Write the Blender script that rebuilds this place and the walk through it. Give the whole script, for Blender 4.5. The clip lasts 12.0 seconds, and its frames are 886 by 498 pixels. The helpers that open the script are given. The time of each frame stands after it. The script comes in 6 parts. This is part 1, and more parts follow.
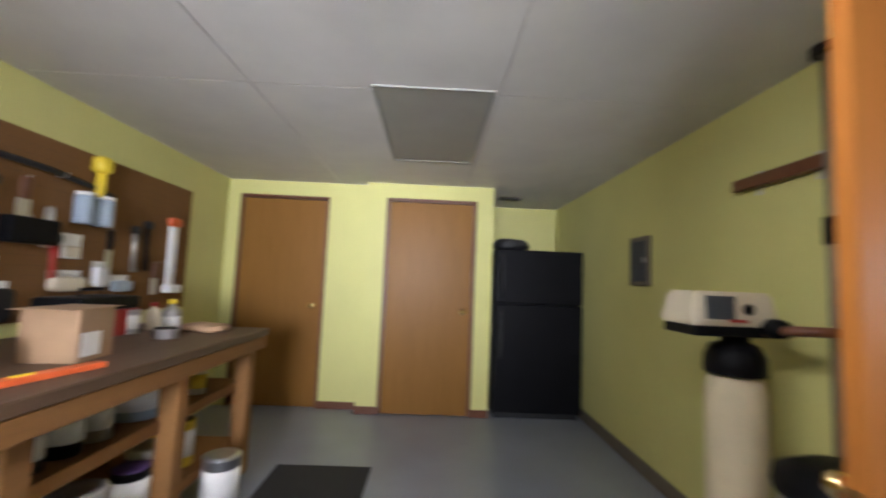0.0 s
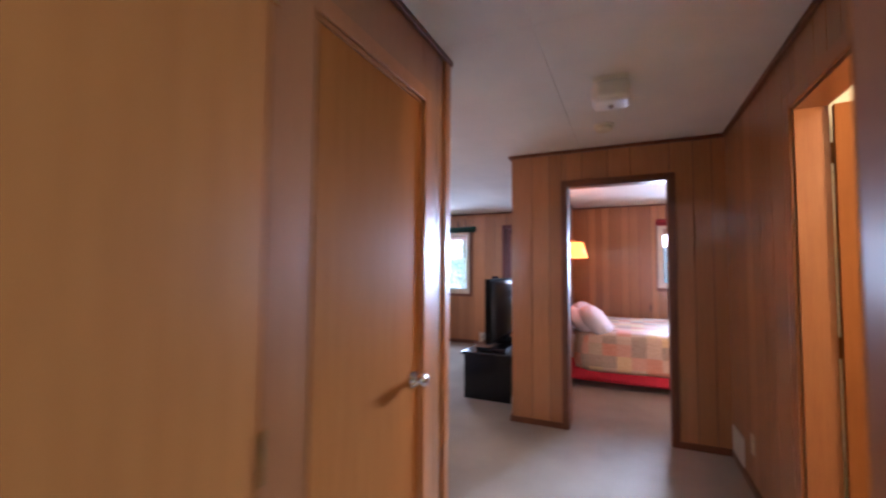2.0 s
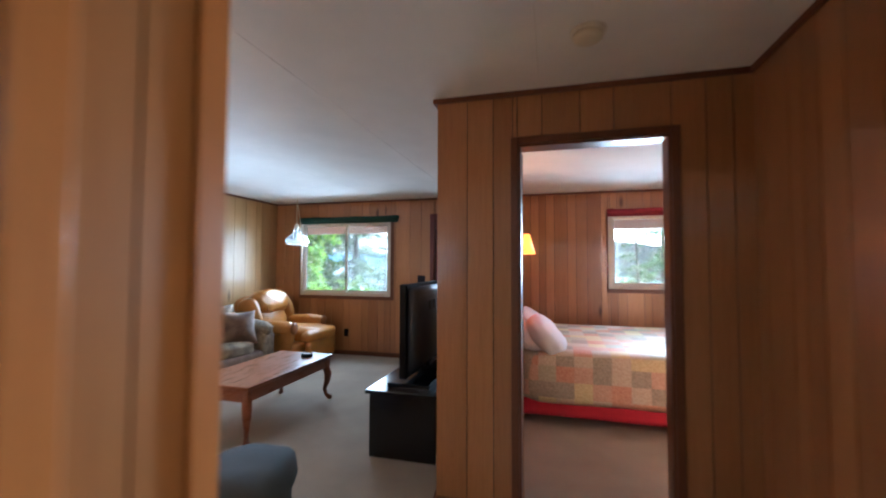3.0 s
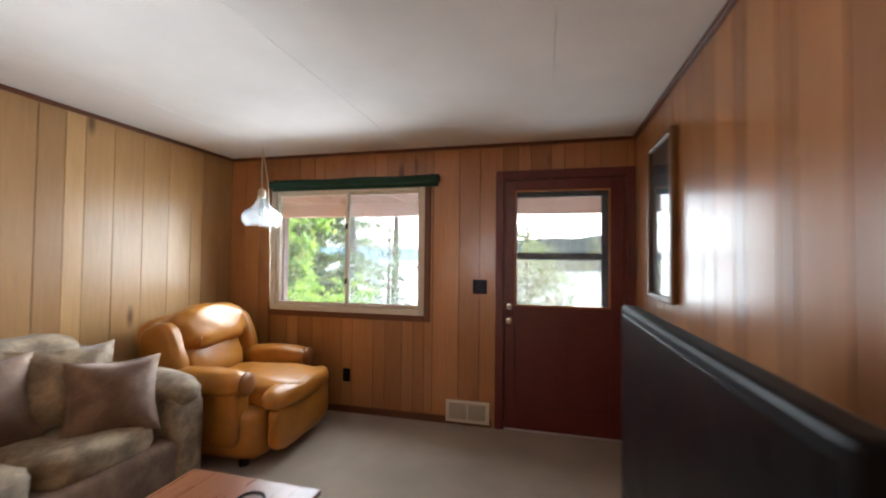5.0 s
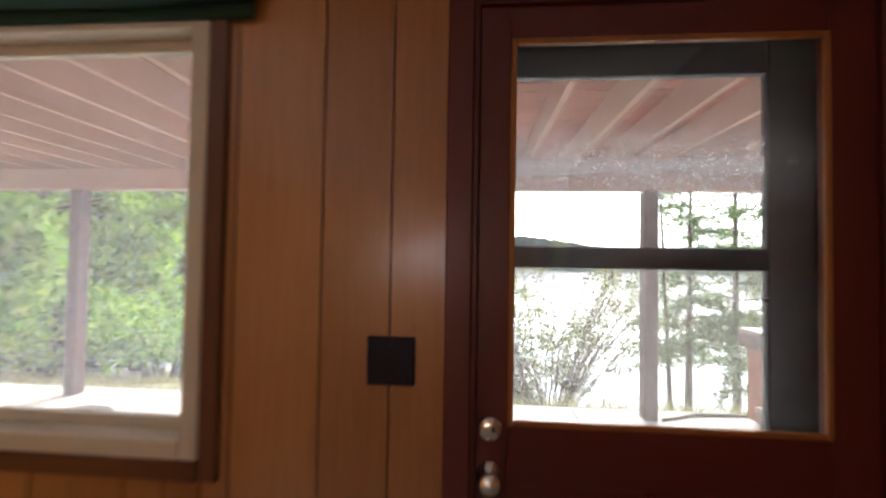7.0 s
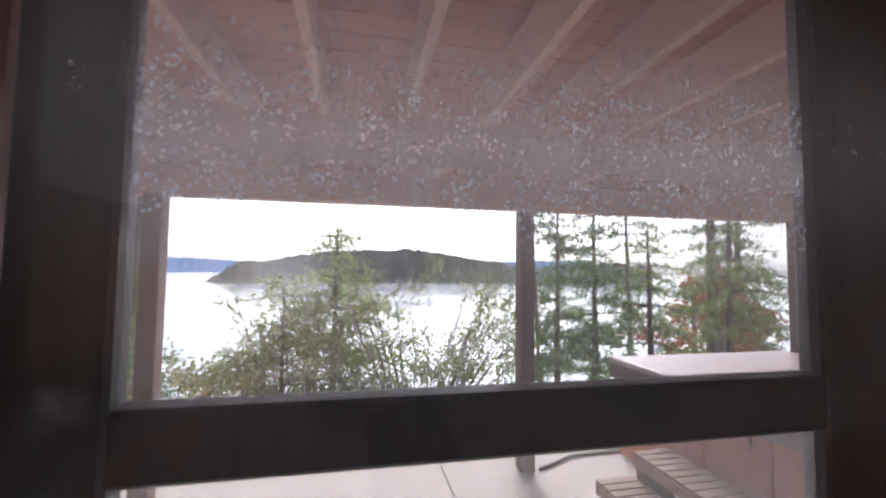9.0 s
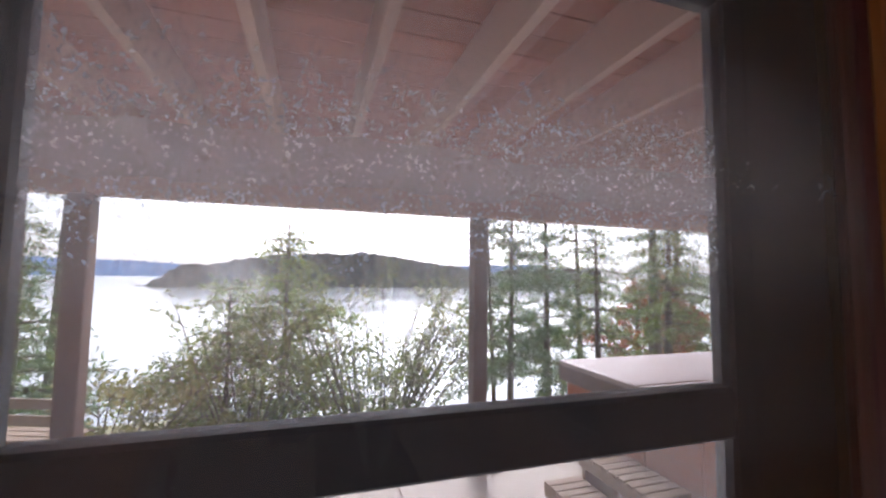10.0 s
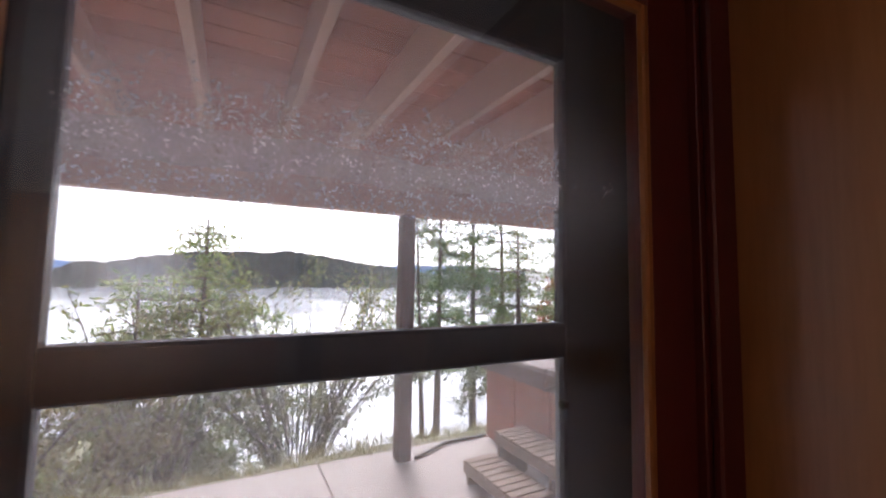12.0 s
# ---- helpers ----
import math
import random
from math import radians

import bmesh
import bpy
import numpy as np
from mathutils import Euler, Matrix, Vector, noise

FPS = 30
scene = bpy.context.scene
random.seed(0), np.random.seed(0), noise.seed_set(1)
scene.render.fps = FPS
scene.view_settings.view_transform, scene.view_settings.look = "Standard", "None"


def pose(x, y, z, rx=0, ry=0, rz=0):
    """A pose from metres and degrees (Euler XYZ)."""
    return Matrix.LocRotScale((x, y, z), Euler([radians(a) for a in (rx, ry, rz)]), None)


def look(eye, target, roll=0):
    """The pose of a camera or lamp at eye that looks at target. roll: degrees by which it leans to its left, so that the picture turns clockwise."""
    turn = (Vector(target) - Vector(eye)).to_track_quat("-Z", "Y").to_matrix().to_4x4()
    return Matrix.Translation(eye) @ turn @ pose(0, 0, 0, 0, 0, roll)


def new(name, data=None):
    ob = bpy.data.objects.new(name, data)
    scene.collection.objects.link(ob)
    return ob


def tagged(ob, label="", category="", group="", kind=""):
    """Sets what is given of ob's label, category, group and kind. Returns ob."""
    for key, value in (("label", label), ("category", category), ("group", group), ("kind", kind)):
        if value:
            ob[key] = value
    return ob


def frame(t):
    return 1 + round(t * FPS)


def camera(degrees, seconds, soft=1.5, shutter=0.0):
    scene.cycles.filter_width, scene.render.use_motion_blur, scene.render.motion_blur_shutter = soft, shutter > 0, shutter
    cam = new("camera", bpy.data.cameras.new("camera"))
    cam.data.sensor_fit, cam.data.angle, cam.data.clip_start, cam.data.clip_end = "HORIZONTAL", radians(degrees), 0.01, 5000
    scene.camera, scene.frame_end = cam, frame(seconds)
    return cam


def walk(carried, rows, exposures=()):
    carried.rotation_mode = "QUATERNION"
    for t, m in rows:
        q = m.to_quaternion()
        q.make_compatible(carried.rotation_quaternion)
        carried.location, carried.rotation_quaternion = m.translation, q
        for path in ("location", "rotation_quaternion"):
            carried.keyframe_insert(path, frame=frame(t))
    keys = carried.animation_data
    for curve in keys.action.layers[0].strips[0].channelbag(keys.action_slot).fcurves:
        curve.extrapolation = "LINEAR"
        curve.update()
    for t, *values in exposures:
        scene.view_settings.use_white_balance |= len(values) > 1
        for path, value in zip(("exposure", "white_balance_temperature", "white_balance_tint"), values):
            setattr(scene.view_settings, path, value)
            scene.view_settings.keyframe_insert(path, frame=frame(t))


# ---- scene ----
cam = camera(94.7, 12.0, soft=2.0, shutter=0.5)
PATH = [
    (0, (-0.058, 0.18, 1.255), (-0.005, 2.173, 1.418), 2.4),
    (0.2, (-0.043, 0.117, 1.254), (0.3, 2.081, 1.42), 2.0),
    (0.5, (-0.062, 0.107, 1.263), (0.685, 1.956, 1.422), 1.5),
    (0.8, (-0.015, 0.137, 1.257), (1.072, 1.809, 1.402), 1.2),
    (1, (0.064, 0.182, 1.257), (1.339, 1.717, 1.396), 1.0),
    (1.5, (0.413, 0.314, 1.262), (2.024, 1.492, 1.396), 0.7),
    (2, (0.935, 0.461, 1.312), (2.755, 1.284, 1.414), 0.4),
    (2.1, (1.056, 0.48, 1.315), (2.907, 1.231, 1.402), 0.9),
    (2.5, (1.55, 0.556, 1.316), (3.46, 1.144, 1.406), 0.3),
    (3, (2.209, 0.751, 1.36), (4.14, 1.267, 1.439), 0.2),
    (3.3, (2.606, 0.896, 1.37), (4.538, 1.408, 1.441), 0.2),
    (3.5, (2.846, 1.015, 1.375), (4.779, 1.52, 1.448), 0.6),
    (3.7, (3.07, 1.153, 1.383), (5.004, 1.657, 1.444), 0.6),
    (5.3, (4.853, 2.245, 1.372), (6.794, 2.722, 1.417), 0.7),
    (5.5, (5.079, 2.351, 1.379), (7.028, 2.796, 1.423), 0.6),
    (6, (5.685, 2.48, 1.354), (7.651, 2.845, 1.409), 0.6),
    (6.5, (6.344, 2.441, 1.348), (8.322, 2.733, 1.403), 0.7),
    (7, (6.901, 2.393, 1.398), (8.895, 2.549, 1.449), 0.9),
    (7.3, (7.181, 2.347, 1.42), (9.18, 2.395, 1.493), 0.6),
    (7.5, (7.328, 2.289, 1.42), (9.326, 2.27, 1.494), 0.5),
    (9.5, (7.684, 2.108, 1.566), (9.615, 1.604, 1.701), 0.7),
    (10, (7.675, 2.095, 1.56), (9.576, 1.491, 1.701), 0.7),
    (10.5, (7.618, 2.105, 1.553), (9.485, 1.401, 1.697), 0.6),
    (11, (7.564, 2.085, 1.506), (9.394, 1.291, 1.654), 1.0),
    (11.5, (7.541, 2.087, 1.515), (9.339, 1.224, 1.662), 0.6),
    (12, (7.502, 2.138, 1.51), (9.274, 1.222, 1.657), 0.9),
]
walk(cam, [(t, look(eye, target, roll)) for t, eye, target, roll in PATH],
     exposures=[(0.0, 4.05, 5850, 17), (0.5, 3.85, 6000, 22), (1.0, 3.75, 6050, 27), (1.5, 3.95, 5550, 25), (2.0, 3.9, 4650, 16), (2.5, 3.85, 4650, 7), (3.0, 3.5, 4700, 0), (3.5, 3.3, 5850, 7), (5.5, 3.5, 5950, 7), (6.5, 3.25, 5500, 5), (7.0, 3.0, 6350, 12), (7.6, 2.75, 6400, 20), (9.3, 2.05, 6100, 25), (12.0, 2.05, 6150, 27)])

# ---- world, sun, lamps ----
world = bpy.data.worlds.new("overcast_sky")
scene.world = world
world.use_nodes = True
wn = world.node_tree
wn.nodes.clear()
sky = wn.nodes.new("ShaderNodeTexSky")
sky.sky_type = "NISHITA"
sky.sun_disc = False
sky.sun_elevation = radians(38)
sky.sun_rotation = radians(105)
sky.air_density, sky.dust_density, sky.ozone_density = 1.0, 4.0, 1.0
cloud = wn.nodes.new("ShaderNodeHueSaturation")
cloud.inputs["Saturation"].default_value = 0.22
back = wn.nodes.new("ShaderNodeBackground")
back.inputs["Strength"].default_value = 0.11
wout = wn.nodes.new("ShaderNodeOutputWorld")
wn.links.new(sky.outputs[0], cloud.inputs["Color"])
wn.links.new(cloud.outputs[0], back.inputs["Color"])
wn.links.new(back.outputs[0], wout.inputs["Surface"])


def lamp(name, kind, m, power, colour=(1, 1, 1), size=0.1, size_y=0.0):
    data = bpy.data.lights.new(name, kind)
    data.energy, data.color = power, colour
    if kind == "SUN":
        data.angle = radians(size)
    elif kind == "AREA":
        data.size = size
        if size_y:
            data.shape, data.size_y = "RECTANGLE", size_y
    else:
        data.shadow_soft_size = size
    ob = new(name, data)
    ob.matrix_world = m
    return ob


lamp("sun", "SUN", look((38.0, -10.2, 30.7), (0, 0, 0)), 1.0, (1.0, 0.97, 0.93), 20)
EAST_FACE = 7.89
# unseen lamp added at the south wall to brighten the workshop
shop_fill = lamp("workshop_daylight", "AREA", pose(-0.55, -2.22, 1.45, 94, 0, 0), 2.2, (0.97, 0.98, 1.0), 0.9, 1.0)
shop_fill.data.spread = radians(52)
# second added lamp, overhead and out of view, for more workshop light
lamp("workshop_tube_light", "AREA", pose(-0.35, 0.50, 2.10), 0.35, (0.97, 0.98, 1.0), 0.25, 1.2)
lamp("bathroom_bulb_light", "POINT", pose(2.55, -1.1, 1.95), 5.0, (1.0, 0.66, 0.32), 0.06)
lamp("bedside_bulb_light", "POINT", pose(6.2, 1.05, 1.55), 3.0, (1.0, 0.62, 0.28), 0.03)
# sky and lake light in the glazed openings: what comes level off the water, and what spreads
for name, y, z, w, h, level, fall, wide in (("window_daylight", 3.83, 1.49, 1.40, 0.82, 8.0, 0.03, 3.1), ("door_daylight", 1.95, 1.48, 0.66, 0.80, 0.0, 0.0, 0.35), ("bedroom_daylight", -0.67, 1.55, 1.26, 0.70, 10.5, 0.17, 3.6)):
    for suffix, power, cone, drop in (("_level", level, 46, fall), ("_spread", wide, 145, 0.17 if fall else 0.0)):
        if power:
            eye = Vector((EAST_FACE - 0.006 - 0.5 * h * drop, y, z))
            sheet = lamp(name + suffix, "AREA", look(eye, eye + Vector((-1, 0, -drop))), power, (0.93, 0.97, 1.0), w, h)
            sheet.data.spread = radians(cone)


# ---- materials ----
def nodes(name):
    mat = bpy.data.materials.new(name)
    mat.use_nodes = True
    nt = mat.node_tree
    return mat, nt, nt.nodes["Principled BSDF"]


def coords(nt, scale, shift=False):
    """World position, stretched; shift: another patch for each object."""
    geo = nt.nodes.new("ShaderNodeNewGeometry")
    mul = nt.nodes.new("ShaderNodeVectorMath")
    mul.operation = "MULTIPLY"
    mul.inputs[1].default_value = scale
    if shift:
        info = nt.nodes.new("ShaderNodeObjectInfo")
        amp = nt.nodes.new("ShaderNodeMath")
        amp.operation = "MULTIPLY"
        amp.inputs[1].default_value = 37.0
        add = nt.nodes.new("ShaderNodeVectorMath")
        nt.links.new(info.outputs["Random"], amp.inputs[0])
        nt.links.new(geo.outputs["Position"], mul.inputs[0])
        nt.links.new(mul.outputs[0], add.inputs[0])
        nt.links.new(amp.outputs[0], add.inputs[1])
        return add.outputs[0]
    nt.links.new(geo.outputs["Position"], mul.inputs[0])
    return mul.outputs[0]


def noise_node(nt, vec, scale, detail=4.0, rough=0.55):
    n = nt.nodes.new("ShaderNodeTexNoise")
    n.inputs["Scale"].default_value, n.inputs["Detail"].default_value, n.inputs["Roughness"].default_value = scale, detail, rough
    nt.links.new(vec, n.inputs["Vector"])
    return n.outputs["Fac"]


def ramp(nt, fac, stops):
    r = nt.nodes.new("ShaderNodeValToRGB")
    el = r.color_ramp.elements
    while len(el) < len(stops):
        el.new(0.5)
    for e, (p, c) in zip(el, stops):
        e.position, e.color = p, (*c, 1)
    nt.links.new(fac, r.inputs["Fac"])
    return r.outputs["Color"]


def blend(nt, fac, a, b, mode="MIX"):
    m = nt.nodes.new("ShaderNodeMix")
    m.data_type, m.blend_type = "RGBA", mode
    for socket, v in ((m.inputs[0], fac), (m.inputs[6], a), (m.inputs[7], b)):
        if isinstance(v, (int, float)):
            socket.default_value = v
        elif isinstance(v, tuple):
            socket.default_value = (*v, 1)
        else:
            nt.links.new(v, socket)
    return m.outputs[2]


def bump(nt, bsdf, fac, strength, distance=0.002):
    b = nt.nodes.new("ShaderNodeBump")
    b.inputs["Strength"].default_value, b.inputs["Distance"].default_value = strength, distance
    nt.links.new(fac, b.inputs["Height"])
    nt.links.new(b.outputs[0], bsdf.inputs["Normal"])


def scaled(c, k):
    return tuple(min(1.0, v * k) for v in c)


def surface(name, colour, rough=0.6, metal=0.0, vary=0.18, scale=6.0, grain=120.0, relief=0.15, stretch=(1, 1, 1), random_tone=0.0, coat=0.0, depth=0.002, spec=0.5):
    """A paint, cloth, plastic, metal or stone: large stains and fine grain over one base colour."""
    mat, nt, bsdf = nodes(name)
    vec = coords(nt, stretch, random_tone > 0)
    big = noise_node(nt, vec, scale, 3)
    fine = noise_node(nt, vec, grain, 3)
    col = ramp(nt, big, [(0.25, scaled(colour, 1 - vary)), (0.75, scaled(colour, 1 + vary))])
    col = blend(nt, 0.5 * vary, col, ramp(nt, fine, [(0.3, scaled(colour, 0.6)), (0.7, scaled(colour, 1.4))]))
    if random_tone:
        info = nt.nodes.new("ShaderNodeObjectInfo")
        tone = ramp(nt, info.outputs["Random"], [(0.0, (1 - random_tone,) * 3), (1.0, (1.0,) * 3)])
        col = blend(nt, 1.0, col, tone, "MULTIPLY")
    nt.links.new(col, bsdf.inputs["Base Color"])
    r = nt.nodes.new("ShaderNodeMapRange")
    r.inputs[3].default_value, r.inputs[4].default_value = max(0.02, rough - 0.08), min(1, rough + 0.1)
    nt.links.new(big, r.inputs[0])
    nt.links.new(r.outputs[0], bsdf.inputs["Roughness"])
    bsdf.inputs["Metallic"].default_value = metal
    bsdf.inputs["Coat Weight"].default_value = coat
    bsdf.inputs["Specular IOR Level"].default_value = spec
    if relief:
        bump(nt, bsdf, fine, relief, depth)
    return mat


def wood(name, light, dark, rough=0.32, axis="z", tone=0.35, knots=True, relief=0.05, coat=0.0, fine=1.0, spec=0.5):
    """Varnished wood: long grain, broad figure, a few knots, another tone for each board."""
    mat, nt, bsdf = nodes(name)
    s = {"x": (0.6, 9, 9), "y": (9, 0.6, 9), "z": (9, 9, 0.6)}[axis]
    vec = coords(nt, s, True)
    figure = noise_node(nt, vec, 0.7 * fine, 3)
    grain = noise_node(nt, vec, 7 * fine, 6, 0.65)
    pores = noise_node(nt, vec, 34 * fine, 2)
    mid = tuple((a + b) / 2 for a, b in zip(light, dark))
    col = ramp(nt, figure, [(0.3, mid), (0.7, light)])
    col = blend(nt, 0.55, col, ramp(nt, grain, [(0.25, dark), (0.5, mid), (0.80, light)]))
    col = blend(nt, 0.05, col, ramp(nt, pores, [(0.3, scaled(dark, 0.5)), (0.6, light)]))
    if knots:
        kv = coords(nt, {"x": (1.4, 4, 4), "y": (4, 1.4, 4), "z": (4, 4, 1.4)}[axis], True)
        vor = nt.nodes.new("ShaderNodeTexVoronoi")
        vor.inputs["Scale"].default_value = 0.75
        nt.links.new(kv, vor.inputs["Vector"])
        spot = ramp(nt, vor.outputs["Distance"], [(0.03, (1, 1, 1)), (0.11, (0, 0, 0))])
        col = blend(nt, spot, col, scaled(dark, 0.45))
    info = nt.nodes.new("ShaderNodeObjectInfo")
    shade = ramp(nt, info.outputs["Random"], [(0.0, (1 - tone, 1 - tone * 1.15, 1 - tone * 1.2)), (1.0, (1.0, 1.0, 1.0))])
    col = blend(nt, 1.0, col, shade, "MULTIPLY")
    nt.links.new(col, bsdf.inputs["Base Color"])
    r = nt.nodes.new("ShaderNodeMapRange")
    r.inputs[3].default_value, r.inputs[4].default_value = rough - 0.06, rough + 0.12
    nt.links.new(grain, r.inputs[0])
    nt.links.new(r.outputs[0], bsdf.inputs["Roughness"])
    bsdf.inputs["Coat Weight"].default_value = coat
    bsdf.inputs["Coat Roughness"].default_value = 0.135
    bsdf.inputs["Specular IOR Level"].default_value = spec
    if relief:
        bump(nt, bsdf, grain, relief, 0.001)
    return mat


def clear_glass(name, dirt=0.0, haze=0.0, band=(0, 0), tint=(0.88, 0.88, 0.9)):
    """A thin pane: clear, mirrored at grazing angles; dirt: dried specks, thickest in a band of heights; haze: outdoor
    glare painted on as a pale film.
    """
    mat, nt, bsdf = nodes(name)
    nt.nodes.remove(bsdf)
    out = nt.nodes["Material Output"]
    clear = nt.nodes.new("ShaderNodeBsdfTransparent")
    clear.inputs[0].default_value = (0.93, 0.95, 0.95, 1)
    gloss = nt.nodes.new("ShaderNodeBsdfGlossy")
    gloss.inputs["Roughness"].default_value = 0.01
    facing = nt.nodes.new("ShaderNodeLayerWeight")
    power = nt.nodes.new("ShaderNodeMath")
    power.operation = "POWER"
    power.inputs[1].default_value = 4.0
    nt.links.new(facing.outputs["Facing"], power.inputs[0])
    fres = nt.nodes.new("ShaderNodeMath")
    fres.operation = "MULTIPLY_ADD"
    fres.inputs[1].default_value, fres.inputs[2].default_value = 0.85, 0.035
    nt.links.new(power.outputs[0], fres.inputs[0])
    mix = nt.nodes.new("ShaderNodeMixShader")
    nt.links.new(fres.outputs[0], mix.inputs[0])
    nt.links.new(clear.outputs[0], mix.inputs[1])
    nt.links.new(gloss.outputs[0], mix.inputs[2])
    last = mix.outputs[0]
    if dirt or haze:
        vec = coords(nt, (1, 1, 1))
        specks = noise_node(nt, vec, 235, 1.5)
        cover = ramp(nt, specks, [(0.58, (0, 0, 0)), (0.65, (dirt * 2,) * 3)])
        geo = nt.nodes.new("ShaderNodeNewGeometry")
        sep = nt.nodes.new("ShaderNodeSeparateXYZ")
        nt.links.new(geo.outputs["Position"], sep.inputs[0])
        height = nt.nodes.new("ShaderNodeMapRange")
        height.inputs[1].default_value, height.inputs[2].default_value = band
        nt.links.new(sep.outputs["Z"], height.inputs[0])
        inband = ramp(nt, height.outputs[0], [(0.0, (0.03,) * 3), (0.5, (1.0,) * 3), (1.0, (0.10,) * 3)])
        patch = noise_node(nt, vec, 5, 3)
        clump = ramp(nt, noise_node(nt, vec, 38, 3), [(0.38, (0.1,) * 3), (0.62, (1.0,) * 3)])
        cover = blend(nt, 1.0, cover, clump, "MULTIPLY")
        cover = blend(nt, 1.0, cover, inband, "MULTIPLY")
        # pale film that paints the glare of the bright outdoors onto the pane
        glare_film = ramp(nt, patch, [(0.2, (haze * 0.75,) * 3), (0.8, (haze,) * 3)])
        glare_film = blend(nt, 1.0, glare_film, blend(nt, 0.75, (1.0, 1.0, 1.0), inband), "MULTIPLY")
        cover = blend(nt, 1.0, cover, glare_film, "ADD")
        speck_veil = nt.nodes.new("ShaderNodeBsdfTranslucent")
        speck_veil.inputs[0].default_value = (*tint, 1)
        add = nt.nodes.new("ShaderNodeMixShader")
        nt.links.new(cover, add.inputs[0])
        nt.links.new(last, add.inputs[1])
        nt.links.new(speck_veil.outputs[0], add.inputs[2])
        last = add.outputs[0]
    nt.links.new(last, out.inputs["Surface"])
    return mat


def glow(name, colour, strength):
    mat, nt, bsdf = nodes(name)
    bsdf.inputs["Base Color"].default_value = (*colour, 1)
    bsdf.inputs["Emission Color"].default_value = (*colour, 1)
    bsdf.inputs["Emission Strength"].default_value = strength
    return mat


def leaf_mat(name, a, b, c, light=0.5):
    mat, nt, bsdf = nodes(name)
    geo = nt.nodes.new("ShaderNodeNewGeometry")
    col = ramp(nt, geo.outputs["Random Per Island"], [(0.0, a), (0.55, b), (1.0, c)])
    nt.links.new(col, bsdf.inputs["Base Color"])
    bsdf.inputs["Roughness"].default_value = 0.6
    trans = nt.nodes.new("ShaderNodeBsdfTranslucent")
    nt.links.new(col, trans.inputs[0])
    mix = nt.nodes.new("ShaderNodeMixShader")
    mix.inputs[0].default_value = light
    nt.links.new(bsdf.outputs[0], mix.inputs[1])
    nt.links.new(trans.outputs[0], mix.inputs[2])
    nt.links.new(mix.outputs[0], nt.nodes["Material Output"].inputs["Surface"])
    return mat


def quilt_mat(name):
    """Patchwork squares, pieced in pale and warm cottons."""
    mat, nt, bsdf = nodes(name)
    vec = coords(nt, (1, 1, 1))
    snap = nt.nodes.new("ShaderNodeVectorMath")
    snap.operation = "SNAP"
    snap.inputs[1].default_value = (0.145, 0.145, 0.13)
    nt.links.new(vec, snap.inputs[0])
    white = nt.nodes.new("ShaderNodeTexWhiteNoise")
    nt.links.new(snap.outputs[0], white.inputs["Vector"])
    col = ramp(nt, white.outputs["Value"], [(0.0, (0.50, 0.38, 0.28)), (0.18, (0.52, 0.19, 0.10)), (0.36, (0.58, 0.45, 0.20)), (0.52, (0.25, 0.21, 0.16)), (0.70, (0.52, 0.27, 0.18)), (0.86, (0.38, 0.34, 0.22))])
    col.node.color_ramp.interpolation = "CONSTANT"
    fine = noise_node(nt, vec, 60, 3)
    col = blend(nt, 0.32, col, ramp(nt, fine, [(0.35, (0.40, 0.28, 0.22)), (0.65, (0.70, 0.60, 0.48))]))
    nt.links.new(col, bsdf.inputs["Base Color"])
    bsdf.inputs["Roughness"].default_value = 0.9
    bump(nt, bsdf, noise_node(nt, vec, 25, 3), 0.4, 0.006)
    return mat


def chenille_mat(name, a, b, c):
    """Woven upholstery with a faded leafy pattern."""
    mat, nt, bsdf = nodes(name)
    vec = coords(nt, (1, 1, 1), True)
    pattern = noise_node(nt, vec, 9, 3, 0.5)
    weave = noise_node(nt, vec, 160, 2)
    col = ramp(nt, pattern, [(0.36, a), (0.5, b), (0.64, c)])
    col = blend(nt, 0.25, col, ramp(nt, weave, [(0.35, scaled(a, 0.6)), (0.65, scaled(c, 1.2))]))
    nt.links.new(col, bsdf.inputs["Base Color"])
    bsdf.inputs["Roughness"].default_value = 0.85
    bsdf.inputs["Sheen Weight"].default_value = 0.08
    bump(nt, bsdf, weave, 0.35, 0.002)
    return mat


